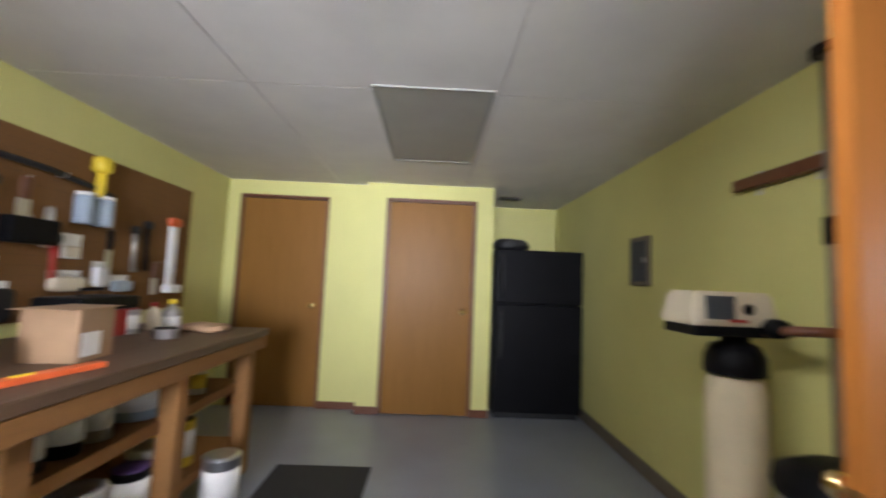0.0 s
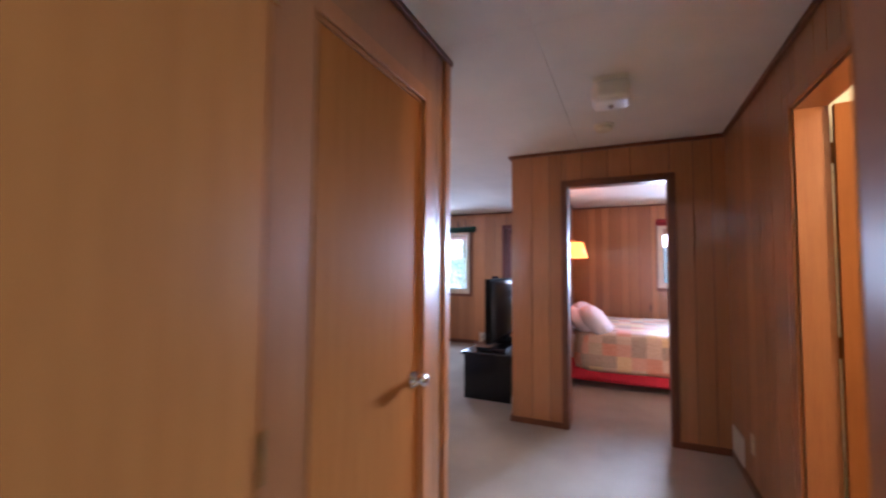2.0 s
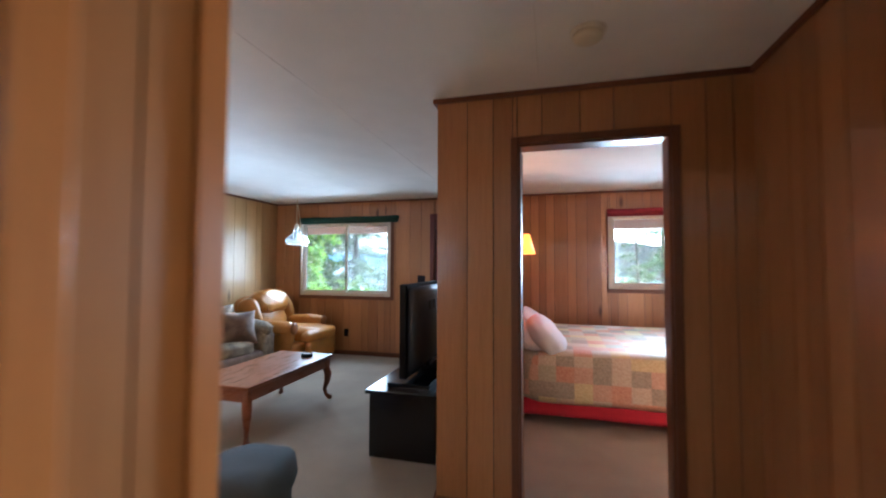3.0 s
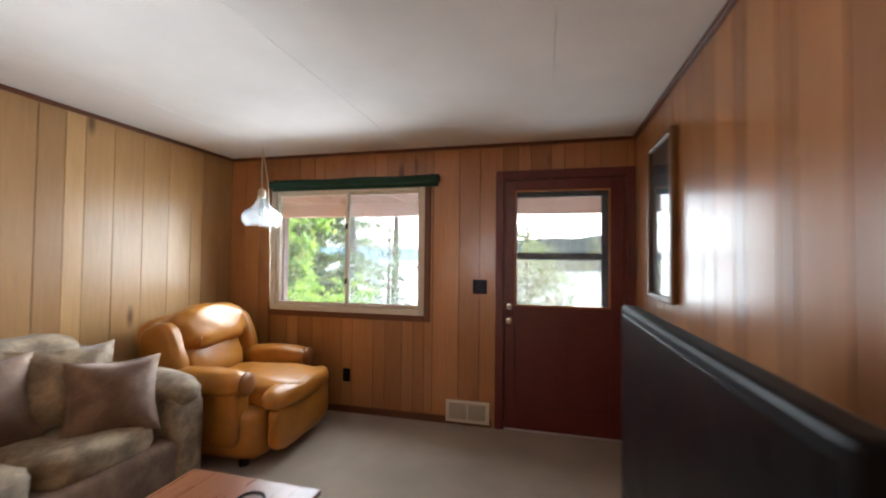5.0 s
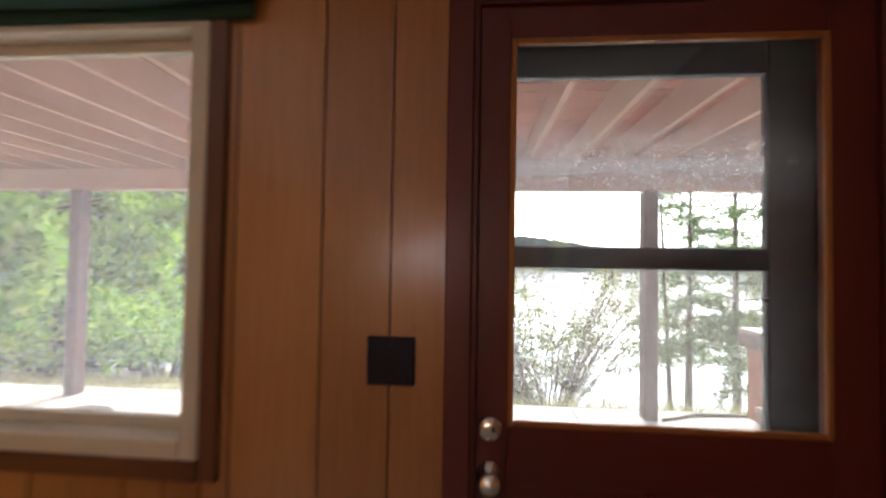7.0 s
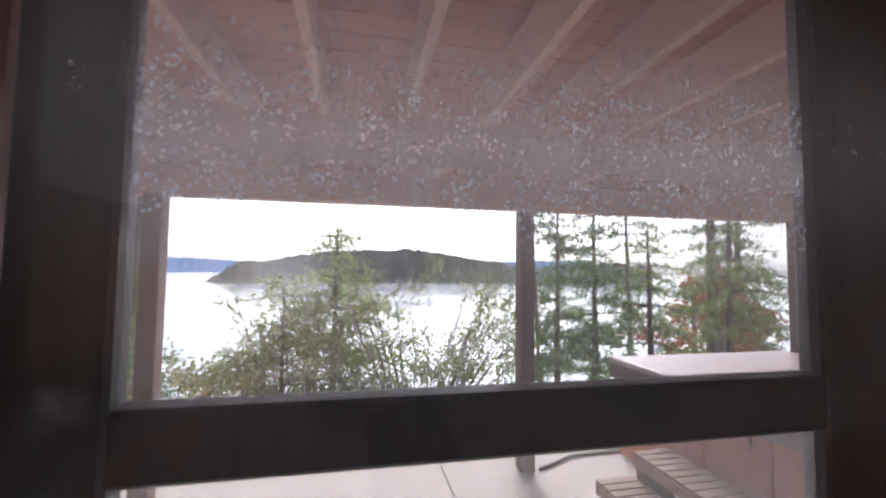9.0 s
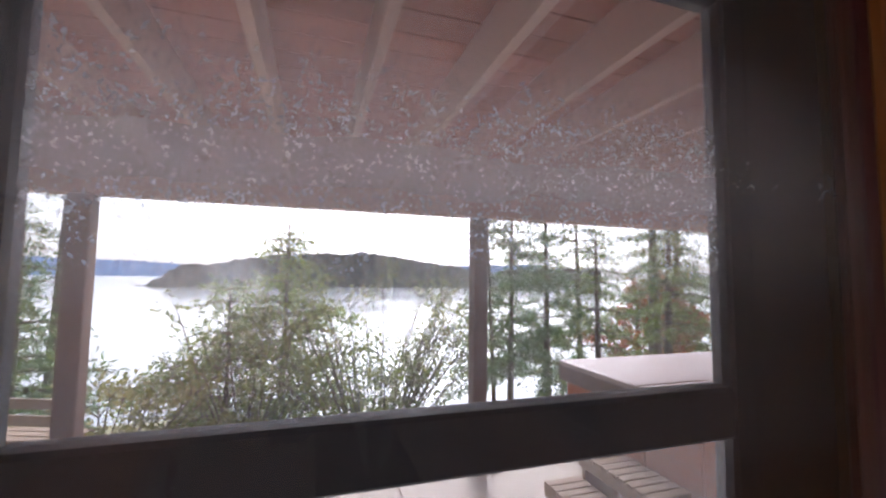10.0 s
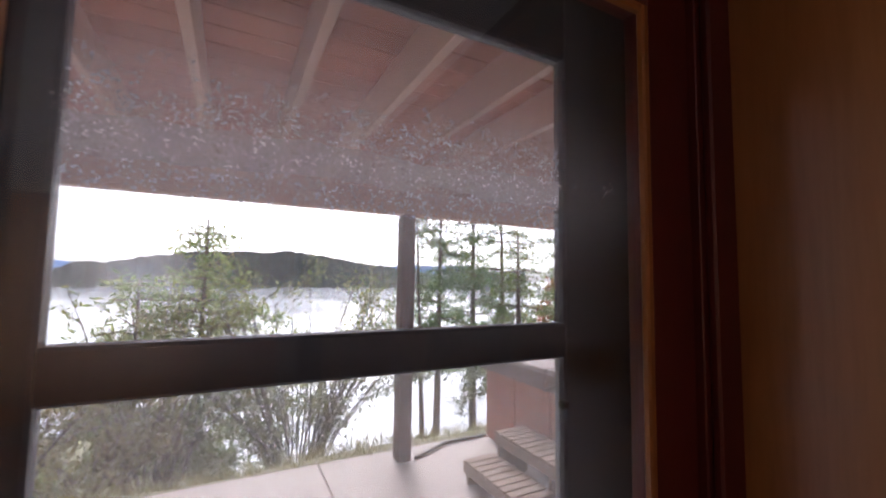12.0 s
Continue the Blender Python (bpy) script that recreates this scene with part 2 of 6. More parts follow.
M = {
    "panel": wood("knotty_panel_wood", (0.52, 0.25, 0.088), (0.31, 0.122, 0.036), 0.30, tone=0.34, coat=0.45),
    # paler copy of the panel wood: the north wall's stronger light is painted in
    "panel_light": wood("lit_knotty_panel_wood", (0.64, 0.41, 0.175), (0.42, 0.235, 0.085), 0.30, tone=0.36, coat=0.12),
    "panel_core": surface("panel_groove_dark", (0.07, 0.028, 0.010), 0.6),
    "hall_panel": wood("hall_panel_wood", (0.46, 0.222, 0.080), (0.285, 0.118, 0.038), 0.30, tone=0.25, knots=False, coat=0.5),
    "trim": wood("dark_stained_trim", (0.16, 0.055, 0.02), (0.09, 0.028, 0.011), 0.38, tone=0.15, knots=False),
    "door_wood": wood("varnished_flush_door", (0.38, 0.145, 0.030), (0.25, 0.085, 0.016), 0.40, spec=0.012, tone=0.12, knots=False, fine=0.6, relief=0.0),
    "door_dull": wood("brown_flush_door", (0.28, 0.137, 0.032), (0.185, 0.086, 0.019), 0.35, tone=0.15, knots=False, fine=0.6, spec=0.09),
    "casing": wood("golden_casing", (0.42, 0.17, 0.045), (0.26, 0.09, 0.022), 0.28, tone=0.12, knots=False),
    "red_door": surface("dark_red_paint", (0.105, 0.017, 0.015), 0.38, vary=0.14, relief=0.08, stretch=(1, 1, 0.15)),
    "ceiling": surface("white_ceiling_board", (0.74, 0.72, 0.69), 0.9, vary=0.05, scale=3, grain=180, relief=0.35, depth=0.003),
    "shop_ceiling": surface("shop_ceiling_board", (0.66, 0.63, 0.57), 0.85, vary=0.06, scale=3, grain=180, relief=0.3),
    "carpet": surface("beige_carpet", (0.40, 0.34, 0.275), 1.0, vary=0.12, scale=2.2, grain=260, relief=0.9, depth=0.008, spec=0.1),
    "lime": surface("yellow_green_wall_paint", (0.60, 0.575, 0.215), 0.75, vary=0.05, scale=2, grain=140, relief=0.15),
    "shop_floor": surface("blue_grey_floor_paint", (0.25, 0.27, 0.31), 0.35, vary=0.10, scale=2.5, grain=90, relief=0.08),
    "base_grey": surface("grey_brown_vinyl_base", (0.15, 0.125, 0.09), 0.6),
    "black": surface("black_plastic", (0.005, 0.005, 0.006), 0.45, spec=0.10, relief=0.05),
    "plate_navy": surface("navy_black_plate", (0.010, 0.010, 0.022), 0.4, spec=0.2, relief=0.05),
    "black_matte": surface("black_matte", (0.010, 0.010, 0.011), 0.6, relief=0.05),
    "black_wood": surface("black_lacquered_wood", (0.010, 0.010, 0.012), 0.16, relief=0.05),
    "screen": surface("dark_screen_glass", (0.004, 0.004, 0.007), 0.30, spec=0.15, vary=0.02, relief=0.0),
    "grey_plastic": surface("grey_plastic", (0.050, 0.058, 0.072), 0.3, relief=0.05),
    "cream": surface("cream_plastic", (0.62, 0.55, 0.41), 0.45, vary=0.06, relief=0.05),
    "tank": surface("beige_fibreglass_tank", (0.68, 0.58, 0.39), 0.5, vary=0.07, grain=60, relief=0.2),
    "white": surface("white_vinyl", (0.62, 0.57, 0.48), 0.4, vary=0.04, relief=0.04),
    "vent": surface("cream_enamel", (0.70, 0.65, 0.55), 0.4, vary=0.05, relief=0.04),
    "steel": surface("galvanised_steel", (0.55, 0.55, 0.55), 0.35, metal=0.9, relief=0.08),
    "chrome": surface("polished_chrome", (0.8, 0.8, 0.8), 0.12, metal=1.0, relief=0.0),
    "brass": surface("polished_brass", (0.80, 0.58, 0.25), 0.2, metal=1.0, relief=0.0),
    "green_cloth": surface("dark_green_cloth", (0.012, 0.055, 0.038), 0.85, relief=0.4),
    "red_cloth": surface("dark_red_cloth", (0.25, 0.02, 0.03), 0.85, relief=0.4),
    "bed_red": surface("red_bed_skirt", (0.42, 0.012, 0.03), 0.85, vary=0.12, relief=0.4),
    "pillow_white": surface("pale_lilac_cotton", (0.66, 0.60, 0.62), 0.9, vary=0.08, grain=60, relief=0.4),
    "quilt": quilt_mat("patchwork_quilt"),
    "sofa": chenille_mat("taupe_chenille", (0.095, 0.062, 0.038), (0.18, 0.126, 0.078), (0.34, 0.265, 0.165)),
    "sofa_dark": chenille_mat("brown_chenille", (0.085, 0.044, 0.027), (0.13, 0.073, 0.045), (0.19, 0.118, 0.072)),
    "leather": surface("tan_leather", (0.38, 0.155, 0.020), 0.36, vary=0.2, scale=6, grain=26, relief=0.3, depth=0.006),
    # darker copy of the tan leather: shade painted on pleats and arm scrolls
    "leather_dark": surface("shadowed_tan_leather_seams", (0.24, 0.09, 0.02), 0.45, relief=0.3),
    "cherry": wood("cherry_table", (0.25, 0.085, 0.03), (0.145, 0.042, 0.015), 0.26, axis="x", tone=0.1, knots=False),
    "blue_cloth": surface("slate_blue_velour", (0.06, 0.075, 0.095), 0.85, vary=0.2, relief=0.5),
    # window haze here is painted glare that washes out the view
    "glass": clear_glass("glare_hazed_window_glass", 0.0, 0.10, (0, 3)),
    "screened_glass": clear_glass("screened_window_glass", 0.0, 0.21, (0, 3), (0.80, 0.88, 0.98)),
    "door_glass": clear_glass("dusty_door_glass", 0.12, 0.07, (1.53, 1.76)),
    "pendant_glass": clear_glass("pendant_glass", 0.0, 0.03, (0, 3)),
    "picture_glass": clear_glass("picture_glass"),
    # real mesh and specks, with glare painted over them as cool haze
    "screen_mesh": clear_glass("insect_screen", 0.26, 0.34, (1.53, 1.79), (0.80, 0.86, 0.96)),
    # no specks here: the haze is painted glare only
    "storm_glass": clear_glass("glare_hazed_storm_glass", 0.0, 0.20, (0, 3)),
    "storm": surface("dark_blue_grey_aluminium", (0.010, 0.015, 0.034), 0.45, vary=0.1, relief=0.05),
    "picture": surface("dark_print", (0.03, 0.045, 0.05), 0.6, vary=0.5, scale=7, relief=0.0),
    "gilt": wood("brown_picture_frame", (0.20, 0.11, 0.05), (0.10, 0.05, 0.02), 0.35, tone=0.1, knots=False),
    "orange_shade": glow("lit_orange_shade", (1.0, 0.22, 0.02), 0.35),
    "bulb": glow("warm_bulb", (1.0, 0.75, 0.4), 1.5),
    "tube": glow("added_light_tube", (1.0, 0.97, 0.88), 5.0),
    "frost": surface("frosted_glass", (0.72, 0.70, 0.66), 0.3, vary=0.05, relief=0.02),
    "bulb_grey": surface("unlit_bulb_glass", (0.30, 0.29, 0.27), 0.35, vary=0.05, spec=0.3, relief=0.02),
    "troffer": surface("grey_light_diffuser", (0.33, 0.32, 0.28), 0.55, vary=0.06, grain=220, relief=0.5),
    "bench": wood("worn_bench_timber", (0.33, 0.165, 0.055), (0.20, 0.095, 0.03), 0.65, spec=0.2, axis="y", tone=0.3),
    "bench_top": wood("dark_bench_top", (0.12, 0.07, 0.04), (0.07, 0.04, 0.024), 0.5, axis="y", tone=0.15),
    "peg": surface("brown_pegboard", (0.18, 0.092, 0.034), 0.8, spec=0.15, vary=0.12, scale=3, relief=0.2),
    "cardboard": surface("cardboard", (0.32, 0.20, 0.11), 0.85, relief=0.2),
    "paper": surface("white_paper_label", (0.78, 0.77, 0.75), 0.8, relief=0.1),
    "red": surface("red_enamel", (0.32, 0.02, 0.015), 0.4, relief=0.1),
    "yellow": surface("yellow_plastic", (0.75, 0.55, 0.03), 0.45, relief=0.1),
    "orange": surface("orange_plastic", (0.65, 0.12, 0.03), 0.45, relief=0.1),
    "blue_grey": surface("grey_blue_tin", (0.30, 0.36, 0.42), 0.45, relief=0.1),
    "purple": surface("purple_label", (0.10, 0.05, 0.20), 0.6, relief=0.1),
    "mat": surface("black_rubber_mat", (0.018, 0.018, 0.02), 0.8, relief=0.6, grain=300),
    "concrete": surface("patio_concrete", (0.48, 0.415, 0.365), 0.85, vary=0.10, scale=1.5, grain=70, relief=0.4, depth=0.004),
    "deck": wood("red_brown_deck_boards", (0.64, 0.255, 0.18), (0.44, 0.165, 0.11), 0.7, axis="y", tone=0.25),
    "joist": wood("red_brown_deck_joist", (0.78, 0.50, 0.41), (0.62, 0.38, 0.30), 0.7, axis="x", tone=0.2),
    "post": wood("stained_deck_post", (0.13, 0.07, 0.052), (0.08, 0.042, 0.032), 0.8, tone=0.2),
    "tub": wood("red_cedar_tub_side", (0.50, 0.145, 0.068), (0.36, 0.098, 0.044), 0.5, tone=0.15, knots=False),
    "tub_cover": surface("mauve_brown_vinyl_cover", (0.30, 0.215, 0.195), 0.5, vary=0.1, relief=0.3, grain=60),
    "tub_skirt": surface("dark_brown_vinyl_skirt", (0.13, 0.085, 0.075), 0.55, vary=0.2, relief=0.3, grain=60),
    "step_wood": wood("weathered_step_slats", (0.36, 0.26, 0.19), (0.24, 0.165, 0.115), 0.8, axis="y", tone=0.2),
    "bark": surface("grey_bark", (0.09, 0.07, 0.055), 0.95, vary=0.3, scale=8, grain=40, relief=1.0, stretch=(1, 1, 0.25), depth=0.02),
    "needles": leaf_mat("pine_needles", (0.05, 0.11, 0.04), (0.10, 0.18, 0.055), (0.19, 0.25, 0.075)),
    "young_needles": leaf_mat("light_pine_needles", (0.11, 0.17, 0.045), (0.20, 0.27, 0.07), (0.30, 0.33, 0.11)),
    "bush_leaf": leaf_mat("willow_leaves", (0.11, 0.15, 0.04), (0.20, 0.24, 0.07), (0.32, 0.30, 0.10)),
    "bright_leaf": leaf_mat("bright_green_leaves", (0.12, 0.26, 0.03), (0.26, 0.44, 0.05), (0.44, 0.56, 0.09), 0.5),
    "rust_leaf": leaf_mat("rusty_autumn_leaves", (0.28, 0.07, 0.03), (0.36, 0.11, 0.04), (0.36, 0.17, 0.06)),
    "grass": leaf_mat("dry_grass", (0.15, 0.17, 0.04), (0.28, 0.26, 0.08), (0.40, 0.34, 0.15)),
    "earth": surface("grassy_earth", (0.17, 0.16, 0.075), 0.95, vary=0.35, scale=0.7, grain=12, relief=0.8, depth=0.05),
    "lake": surface("calm_lake_water", (0.20, 0.22, 0.24), 0.14, vary=0.05, scale=0.02, grain=0.6, relief=0.25, depth=0.04),
    "hill": surface("far_forested_hill", (0.020, 0.034, 0.028), 0.95, vary=0.4, scale=0.06, grain=0.4, relief=0.6, depth=2.0),
    # the blue of distant air is put into the mountains' colour
    "mountain": surface("haze_blue_mountain", (0.06, 0.145, 0.29), 0.95, vary=0.1, scale=0.004, grain=0.05, relief=0.2),
    "siding": wood("brown_exterior_siding", (0.22, 0.10, 0.06), (0.14, 0.06, 0.035), 0.7, axis="y", tone=0.15),
    "bath": surface("pale_yellow_bath_paint", (0.70, 0.62, 0.42), 0.6, vary=0.04),
    "hose": surface("dark_green_hose", (0.03, 0.04, 0.03), 0.5, relief=0.1),
}


# ---- mesh helpers ----
def cuboid(bm, a, b):
    lo = [min(p, q) for p, q in zip(a, b)]
    hi = [max(p, q) for p, q in zip(a, b)]
    m = Matrix.Translation([(p + q) / 2 for p, q in zip(lo, hi)]) @ Matrix.Diagonal([max(1e-4, q - p) for p, q in zip(lo, hi)] + [1])
    return bmesh.ops.create_cube(bm, size=1, matrix=m)["verts"]


def slab(a, b, bevel=0.0, seg=1):
    bm = bmesh.new()
    cuboid(bm, a, b)
    if bevel:
        bmesh.ops.bevel(bm, geom=bm.edges[:], offset=bevel, segments=seg, affect="EDGES", profile=0.6)
    return bm


def slabs(pairs, bevel=0.0):
    bm = bmesh.new()
    for a, b in pairs:
        cuboid(bm, a, b)
    if bevel:
        bmesh.ops.bevel(bm, geom=bm.edges[:], offset=bevel, segments=1, affect="EDGES")
    return bm


def spin(profile, seg=28, centre=(0, 0, 0), axis="z"):
    """A turned body from (radius, height) pairs."""
    bm = bmesh.new()
    rings = []
    for r, h in profile:
        ring = []
        for i in range(seg):
            a = 2 * math.pi * i / seg
            p = (r * math.cos(a), r * math.sin(a), h)
            if axis == "x":
                p = (h, p[0], p[1])
            elif axis == "y":
                p = (p[0], h, p[1])
            ring.append(bm.verts.new([c + q for c, q in zip(centre, p)]))
        rings.append(ring)
    for lo, hi in zip(rings, rings[1:]):
        for i in range(seg):
            bm.faces.new((lo[i], lo[(i + 1) % seg], hi[(i + 1) % seg], hi[i]))
    for ring, flip in ((rings[0], True), (rings[-1], False)):
        if (ring[0].co - ring[seg // 2].co).length > 0.001:
            bm.faces.new(ring[::-1] if flip else ring)
    bmesh.ops.recalc_face_normals(bm, faces=bm.faces[:])
    return bm


def tube(points, radius, seg=8):
    """A round bar along points."""
    bm = bmesh.new()
    pts = [Vector(p) for p in points]
    radii = radius if isinstance(radius, (list, tuple)) else [radius] * len(pts)
    rings = []
    for i, p in enumerate(pts):
        d = (pts[min(i + 1, len(pts) - 1)] - pts[max(i - 1, 0)]).normalized()
        side = d.orthogonal().normalized() if abs(d.z) > 0.9 else d.cross(Vector((0, 0, 1))).normalized()
        up = d.cross(side)
        rings.append([bm.verts.new(p + radii[i] * (math.cos(2 * math.pi * k / seg) * side + math.sin(2 * math.pi * k / seg) * up)) for k in range(seg)])
    for lo, hi in zip(rings, rings[1:]):
        for i in range(seg):
            bm.faces.new((lo[i], lo[(i + 1) % seg], hi[(i + 1) % seg], hi[i]))
    bm.faces.new(rings[0][::-1])
    bm.faces.new(rings[-1])
    bmesh.ops.recalc_face_normals(bm, faces=bm.faces[:])
    return bm


def soft(centre, size, k=4.0, n=7, wrinkle=0.012, seed=0, turn=None, pinch=0.0):
    """A stuffed, rounded block; pinch: corners drawn out like a scatter cushion's."""
    bm = bmesh.new()
    bmesh.ops.create_cube(bm, size=2)
    bmesh.ops.subdivide_edges(bm, edges=bm.edges[:], cuts=n, use_grid_fill=True)
    for v in bm.verts:
        p = v.co.copy()
        d = sum(abs(c) ** k for c in p) ** (1 / k)
        q = p / d
        if pinch:
            edge = max(abs(p.x), abs(p.z))
            q = Vector((p.x * (1 + pinch * p.z * p.z) / (1 + pinch), q.y * (1 - edge ** 3) + 0.02 * p.y, p.z * (1 + pinch * p.x * p.x) / (1 + pinch)))
        w = noise.noise(Vector((seed * 7.1, 0, 0)) + p * 1.7) * wrinkle + noise.noise(Vector((seed * 3.3, 9, 0)) + p * 4.5) * wrinkle * 0.45
        half = Vector(size) / 2
        v.co = Vector((q.x * half.x, q.y * half.y, q.z * half.z)) + p.normalized() * w
    if turn is not None:
        bmesh.ops.transform(bm, matrix=turn.to_4x4(), verts=bm.verts[:])
    bmesh.ops.translate(bm, vec=centre, verts=bm.verts[:])
    return bm


def merge(*bms):
    """Several pieces as one mesh of one part."""
    out = bmesh.new()
    for b in bms:
        me = bpy.data.meshes.new("tmp")
        b.to_mesh(me)
        b.free()
        out.from_mesh(me)
        bpy.data.meshes.remove(me)
    return out


def part(name, bm, material, parent=None, label="", smooth=False):
    me = bpy.data.meshes.new(name)
    bm.to_mesh(me)
    bm.free()
    me.materials.append(M[material])
    if smooth:
        me.polygons.foreach_set("use_smooth", [True] * len(me.polygons))
    ob = new(name, me)
    if parent is not None:
        ob.parent = parent
    if label:
        ob["label"] = label
    return ob


def thing(name, m, label, category, group=""):
    ob = new(name)
    ob.empty_display_size = 0.1
    ob.matrix_world = m
    return tagged(ob, label, category, group)


def setting(name, bm, material, label, category=""):
    return tagged(part(name, bm, material), label, category or name.split("_")[0], kind="structure")

# ---- structure ----
CEIL, SHOP_CEIL, EAST = 2.335, 2.20, 7.89


def wall_boxes(axis, f0, f1, u0, u1, z0, z1, openings):
    """The solid of a wall between two planes, with its openings left free."""
    us = sorted({u0, u1, *[max(u0, min(u1, v)) for o in openings for v in o[:2]]})
    zs = sorted({z0, z1, *[max(z0, min(z1, v)) for o in openings for v in o[2:]]})
    out = []
    for ua, ub in zip(us, us[1:]):
        for za, zb in zip(zs, zs[1:]):
            um, zm = (ua + ub) / 2, (za + zb) / 2
            if any(o[0] < um < o[1] and o[2] < zm < o[3] for o in openings):
                continue
            out.append(((f0, ua, za), (f1, ub, zb)) if axis == "x" else ((ua, f0, za), (ub, f1, zb)))
    return out


def grooves(u0, u1, seed, widths=(0.09, 0.11, 0.14, 0.17, 0.20)):
    rnd = random.Random(seed)
    at, u = [], u0
    while u < u1 - 0.1:
        u += rnd.choice(widths)
        at.append(u)
    return [g for g in at if g < u1 - 0.04]


def panelled(name, label, axis, face, out, thick, u0, u1, openings, cuts, z1=CEIL, material="panel"):
    """A wall of boards with recessed grooves on the room's side; out: which way the wall lies from its face."""
    core = setting(name, slabs(wall_boxes(axis, face + out * 0.008, face + out * thick, u0, u1, -0.05, z1, openings)), "panel_core", label, "wall")
    edges = sorted({u0, u1, *cuts, *[v for o in openings for v in o[:2] if u0 < v < u1]})
    for ua, ub in zip(edges, edges[1:]):
        if ub - ua < 0.012:
            continue
        spans, um = [(0.0, z1)], (ua + ub) / 2
        for o in openings:
            if o[0] < um < o[1]:
                spans = [(a, b) for s in spans for a, b in ((s[0], min(s[1], o[2])), (max(s[0], o[3]), s[1])) if b - a > 0.01]
        for za, zb in spans:
            a, b = ua + 0.0025, ub - 0.0025
            near, far = face, face + out * 0.0085
            bm = slab((near, a, za), (far, b, zb)) if axis == "x" else slab((a, near, za), (b, far, zb))
            part("board", bm, material, core)
    return core


WIN = (3.075, 4.60, 0.885, 2.035)
EXT = (1.455, 2.405, -0.05, 2.045)
BWIN = (-1.385, 0.045, 1.06, 2.035)
panelled("wall_east", "knotty wood board panelling round window and door", "x", EAST, 1, 0.14, 1.40, 5.06, [WIN, EXT],
         [1.645, 1.766, 1.921, 2.023, 2.182, 2.284, 2.598, 2.773, 3.0, 3.172, 3.277, 3.432, 3.543, 3.746, 3.85, 4.049, 4.15, 4.3, 4.42, 4.62, 4.74, 4.9])
panelled("wall_east_bedroom", "knotty wood board panelling round bedroom window", "x", EAST, 1, 0.14, -2.6, 1.40, [BWIN], grooves(-2.6, 1.4, 5))
panelled("wall_north", "knotty wood board panelling behind sofa, painted paler for its stronger light", "y", 5.06, 1, 0.14, 2.6, EAST + 0.14, [], grooves(2.6, EAST, 8, (0.12, 0.15, 0.19, 0.22)), material="panel_light")
panelled("wall_picture", "varnished wood panelling behind television", "y", 1.40, -1, 0.12, 4.62, EAST, [], grooves(4.5, EAST, 3))
panelled("wall_partition", "brown wood panelling round bedroom doorway", "x", 4.50, 1, 0.12, -0.33, 1.40, [(0.155, 0.935, -0.05, 2.04)],
         [1.22, 1.07, 0.96, 0.80, 0.60, 0.43, 0.0, -0.12], material="hall_panel")
panelled("wall_hall_south", "brown wood panelling beside bathroom doorway", "y", -0.21, -1, 0.12, 1.45, 4.50, [(2.44, 3.18, -0.05, 2.04)], grooves(1.6, 4.5, 11), material="hall_panel")
panelled("wall_hall_north", "brown wood panelling round closet door", "y", 1.25, 1, 0.12, 1.57, 2.715, [(1.69, 2.465, -0.05, 2.04)], [2.6], material="hall_panel")
panelled("wall_living_west", "wood board panelling at the room's end", "x", 2.715, -1, 0.12, 1.37, 5.06, [], grooves(1.4, 5.06, 21))
panelled("wall_bedroom_south", "wood board panelling of the bedroom", "y", -2.6, -1, 0.12, 4.62, EAST, [], grooves(4.6, EAST, 31))
panelled("wall_bedroom_west", "wood board panelling of the bedroom", "x", 4.62, -1, 0.12, -2.6, -0.33, [], grooves(-2.6, -0.33, 33))
panelled("wall_bedroom_north", "wood board panelling at the bed's head", "y", 1.276, 1, 0.004, 4.62, EAST, [], grooves(4.6, EAST, 35))

setting("wall_shop_east", slabs(wall_boxes("x", 1.45, 1.57, -2.3, 5.2, -0.05, CEIL, [(0.195, 1.05, -0.05, 2.045)])), "lime", "yellow-green painted workshop wall with open doorway", "wall")
setting("wall_shop_north", slab((0.53, 5.1, -0.05), (1.45, 5.22, CEIL)), "lime", "yellow-green painted niche wall", "wall")
setting("wall_shop_closet_one", slabs(wall_boxes("y", 4.124, 4.244, -0.72, 0.53, -0.05, CEIL, [(-0.505, 0.355, -0.05, 2.045)]) + [((0.41, 4.244, -0.05), (0.53, 5.22, CEIL))]), "lime", "yellow-green painted closet wall", "wall")
setting("wall_shop_closet_two", slabs(wall_boxes("y", 4.243, 4.36, -2.1, -0.722, -0.05, CEIL, [(-1.965, -1.11, -0.05, 2.045)])), "lime", "yellow-green painted closet wall", "wall")
setting("wall_shop_closet_back", slab((-2.1, 5.10, -0.05), (0.41, 5.22, CEIL)), "lime", "plain closet back wall", "wall")
setting("wall_shop_west", slab((-2.22, -2.3, -0.05), (-2.10, 5.22, CEIL)), "lime", "yellow-green painted wall behind the pegboard", "wall")
setting("wall_shop_south", slab((-2.10, -2.42, -0.05), (1.57, -2.30, CEIL)), "lime", "yellow-green painted workshop wall", "wall")
setting("wall_bath", slabs([((1.45, -2.2, -0.05), (3.6, -2.1, CEIL)), ((3.6, -2.2, -0.05), (3.7, -0.33, CEIL)), ((1.57, -2.1, -0.05), (1.6, -0.33, CEIL))]), "bath", "pale yellow painted bathroom walls", "wall")
setting("floor_carpet", slab((1.51, -2.6, -0.08), (EAST + 0.0, 5.06, 0.0)), "carpet", "beige cut-pile carpet", "carpet floor")
setting("floor_workshop", slab((-2.10, -2.3, -0.08), (1.51, 5.10, 0.0)), "shop_floor", "blue-grey painted concrete floor", "floor")


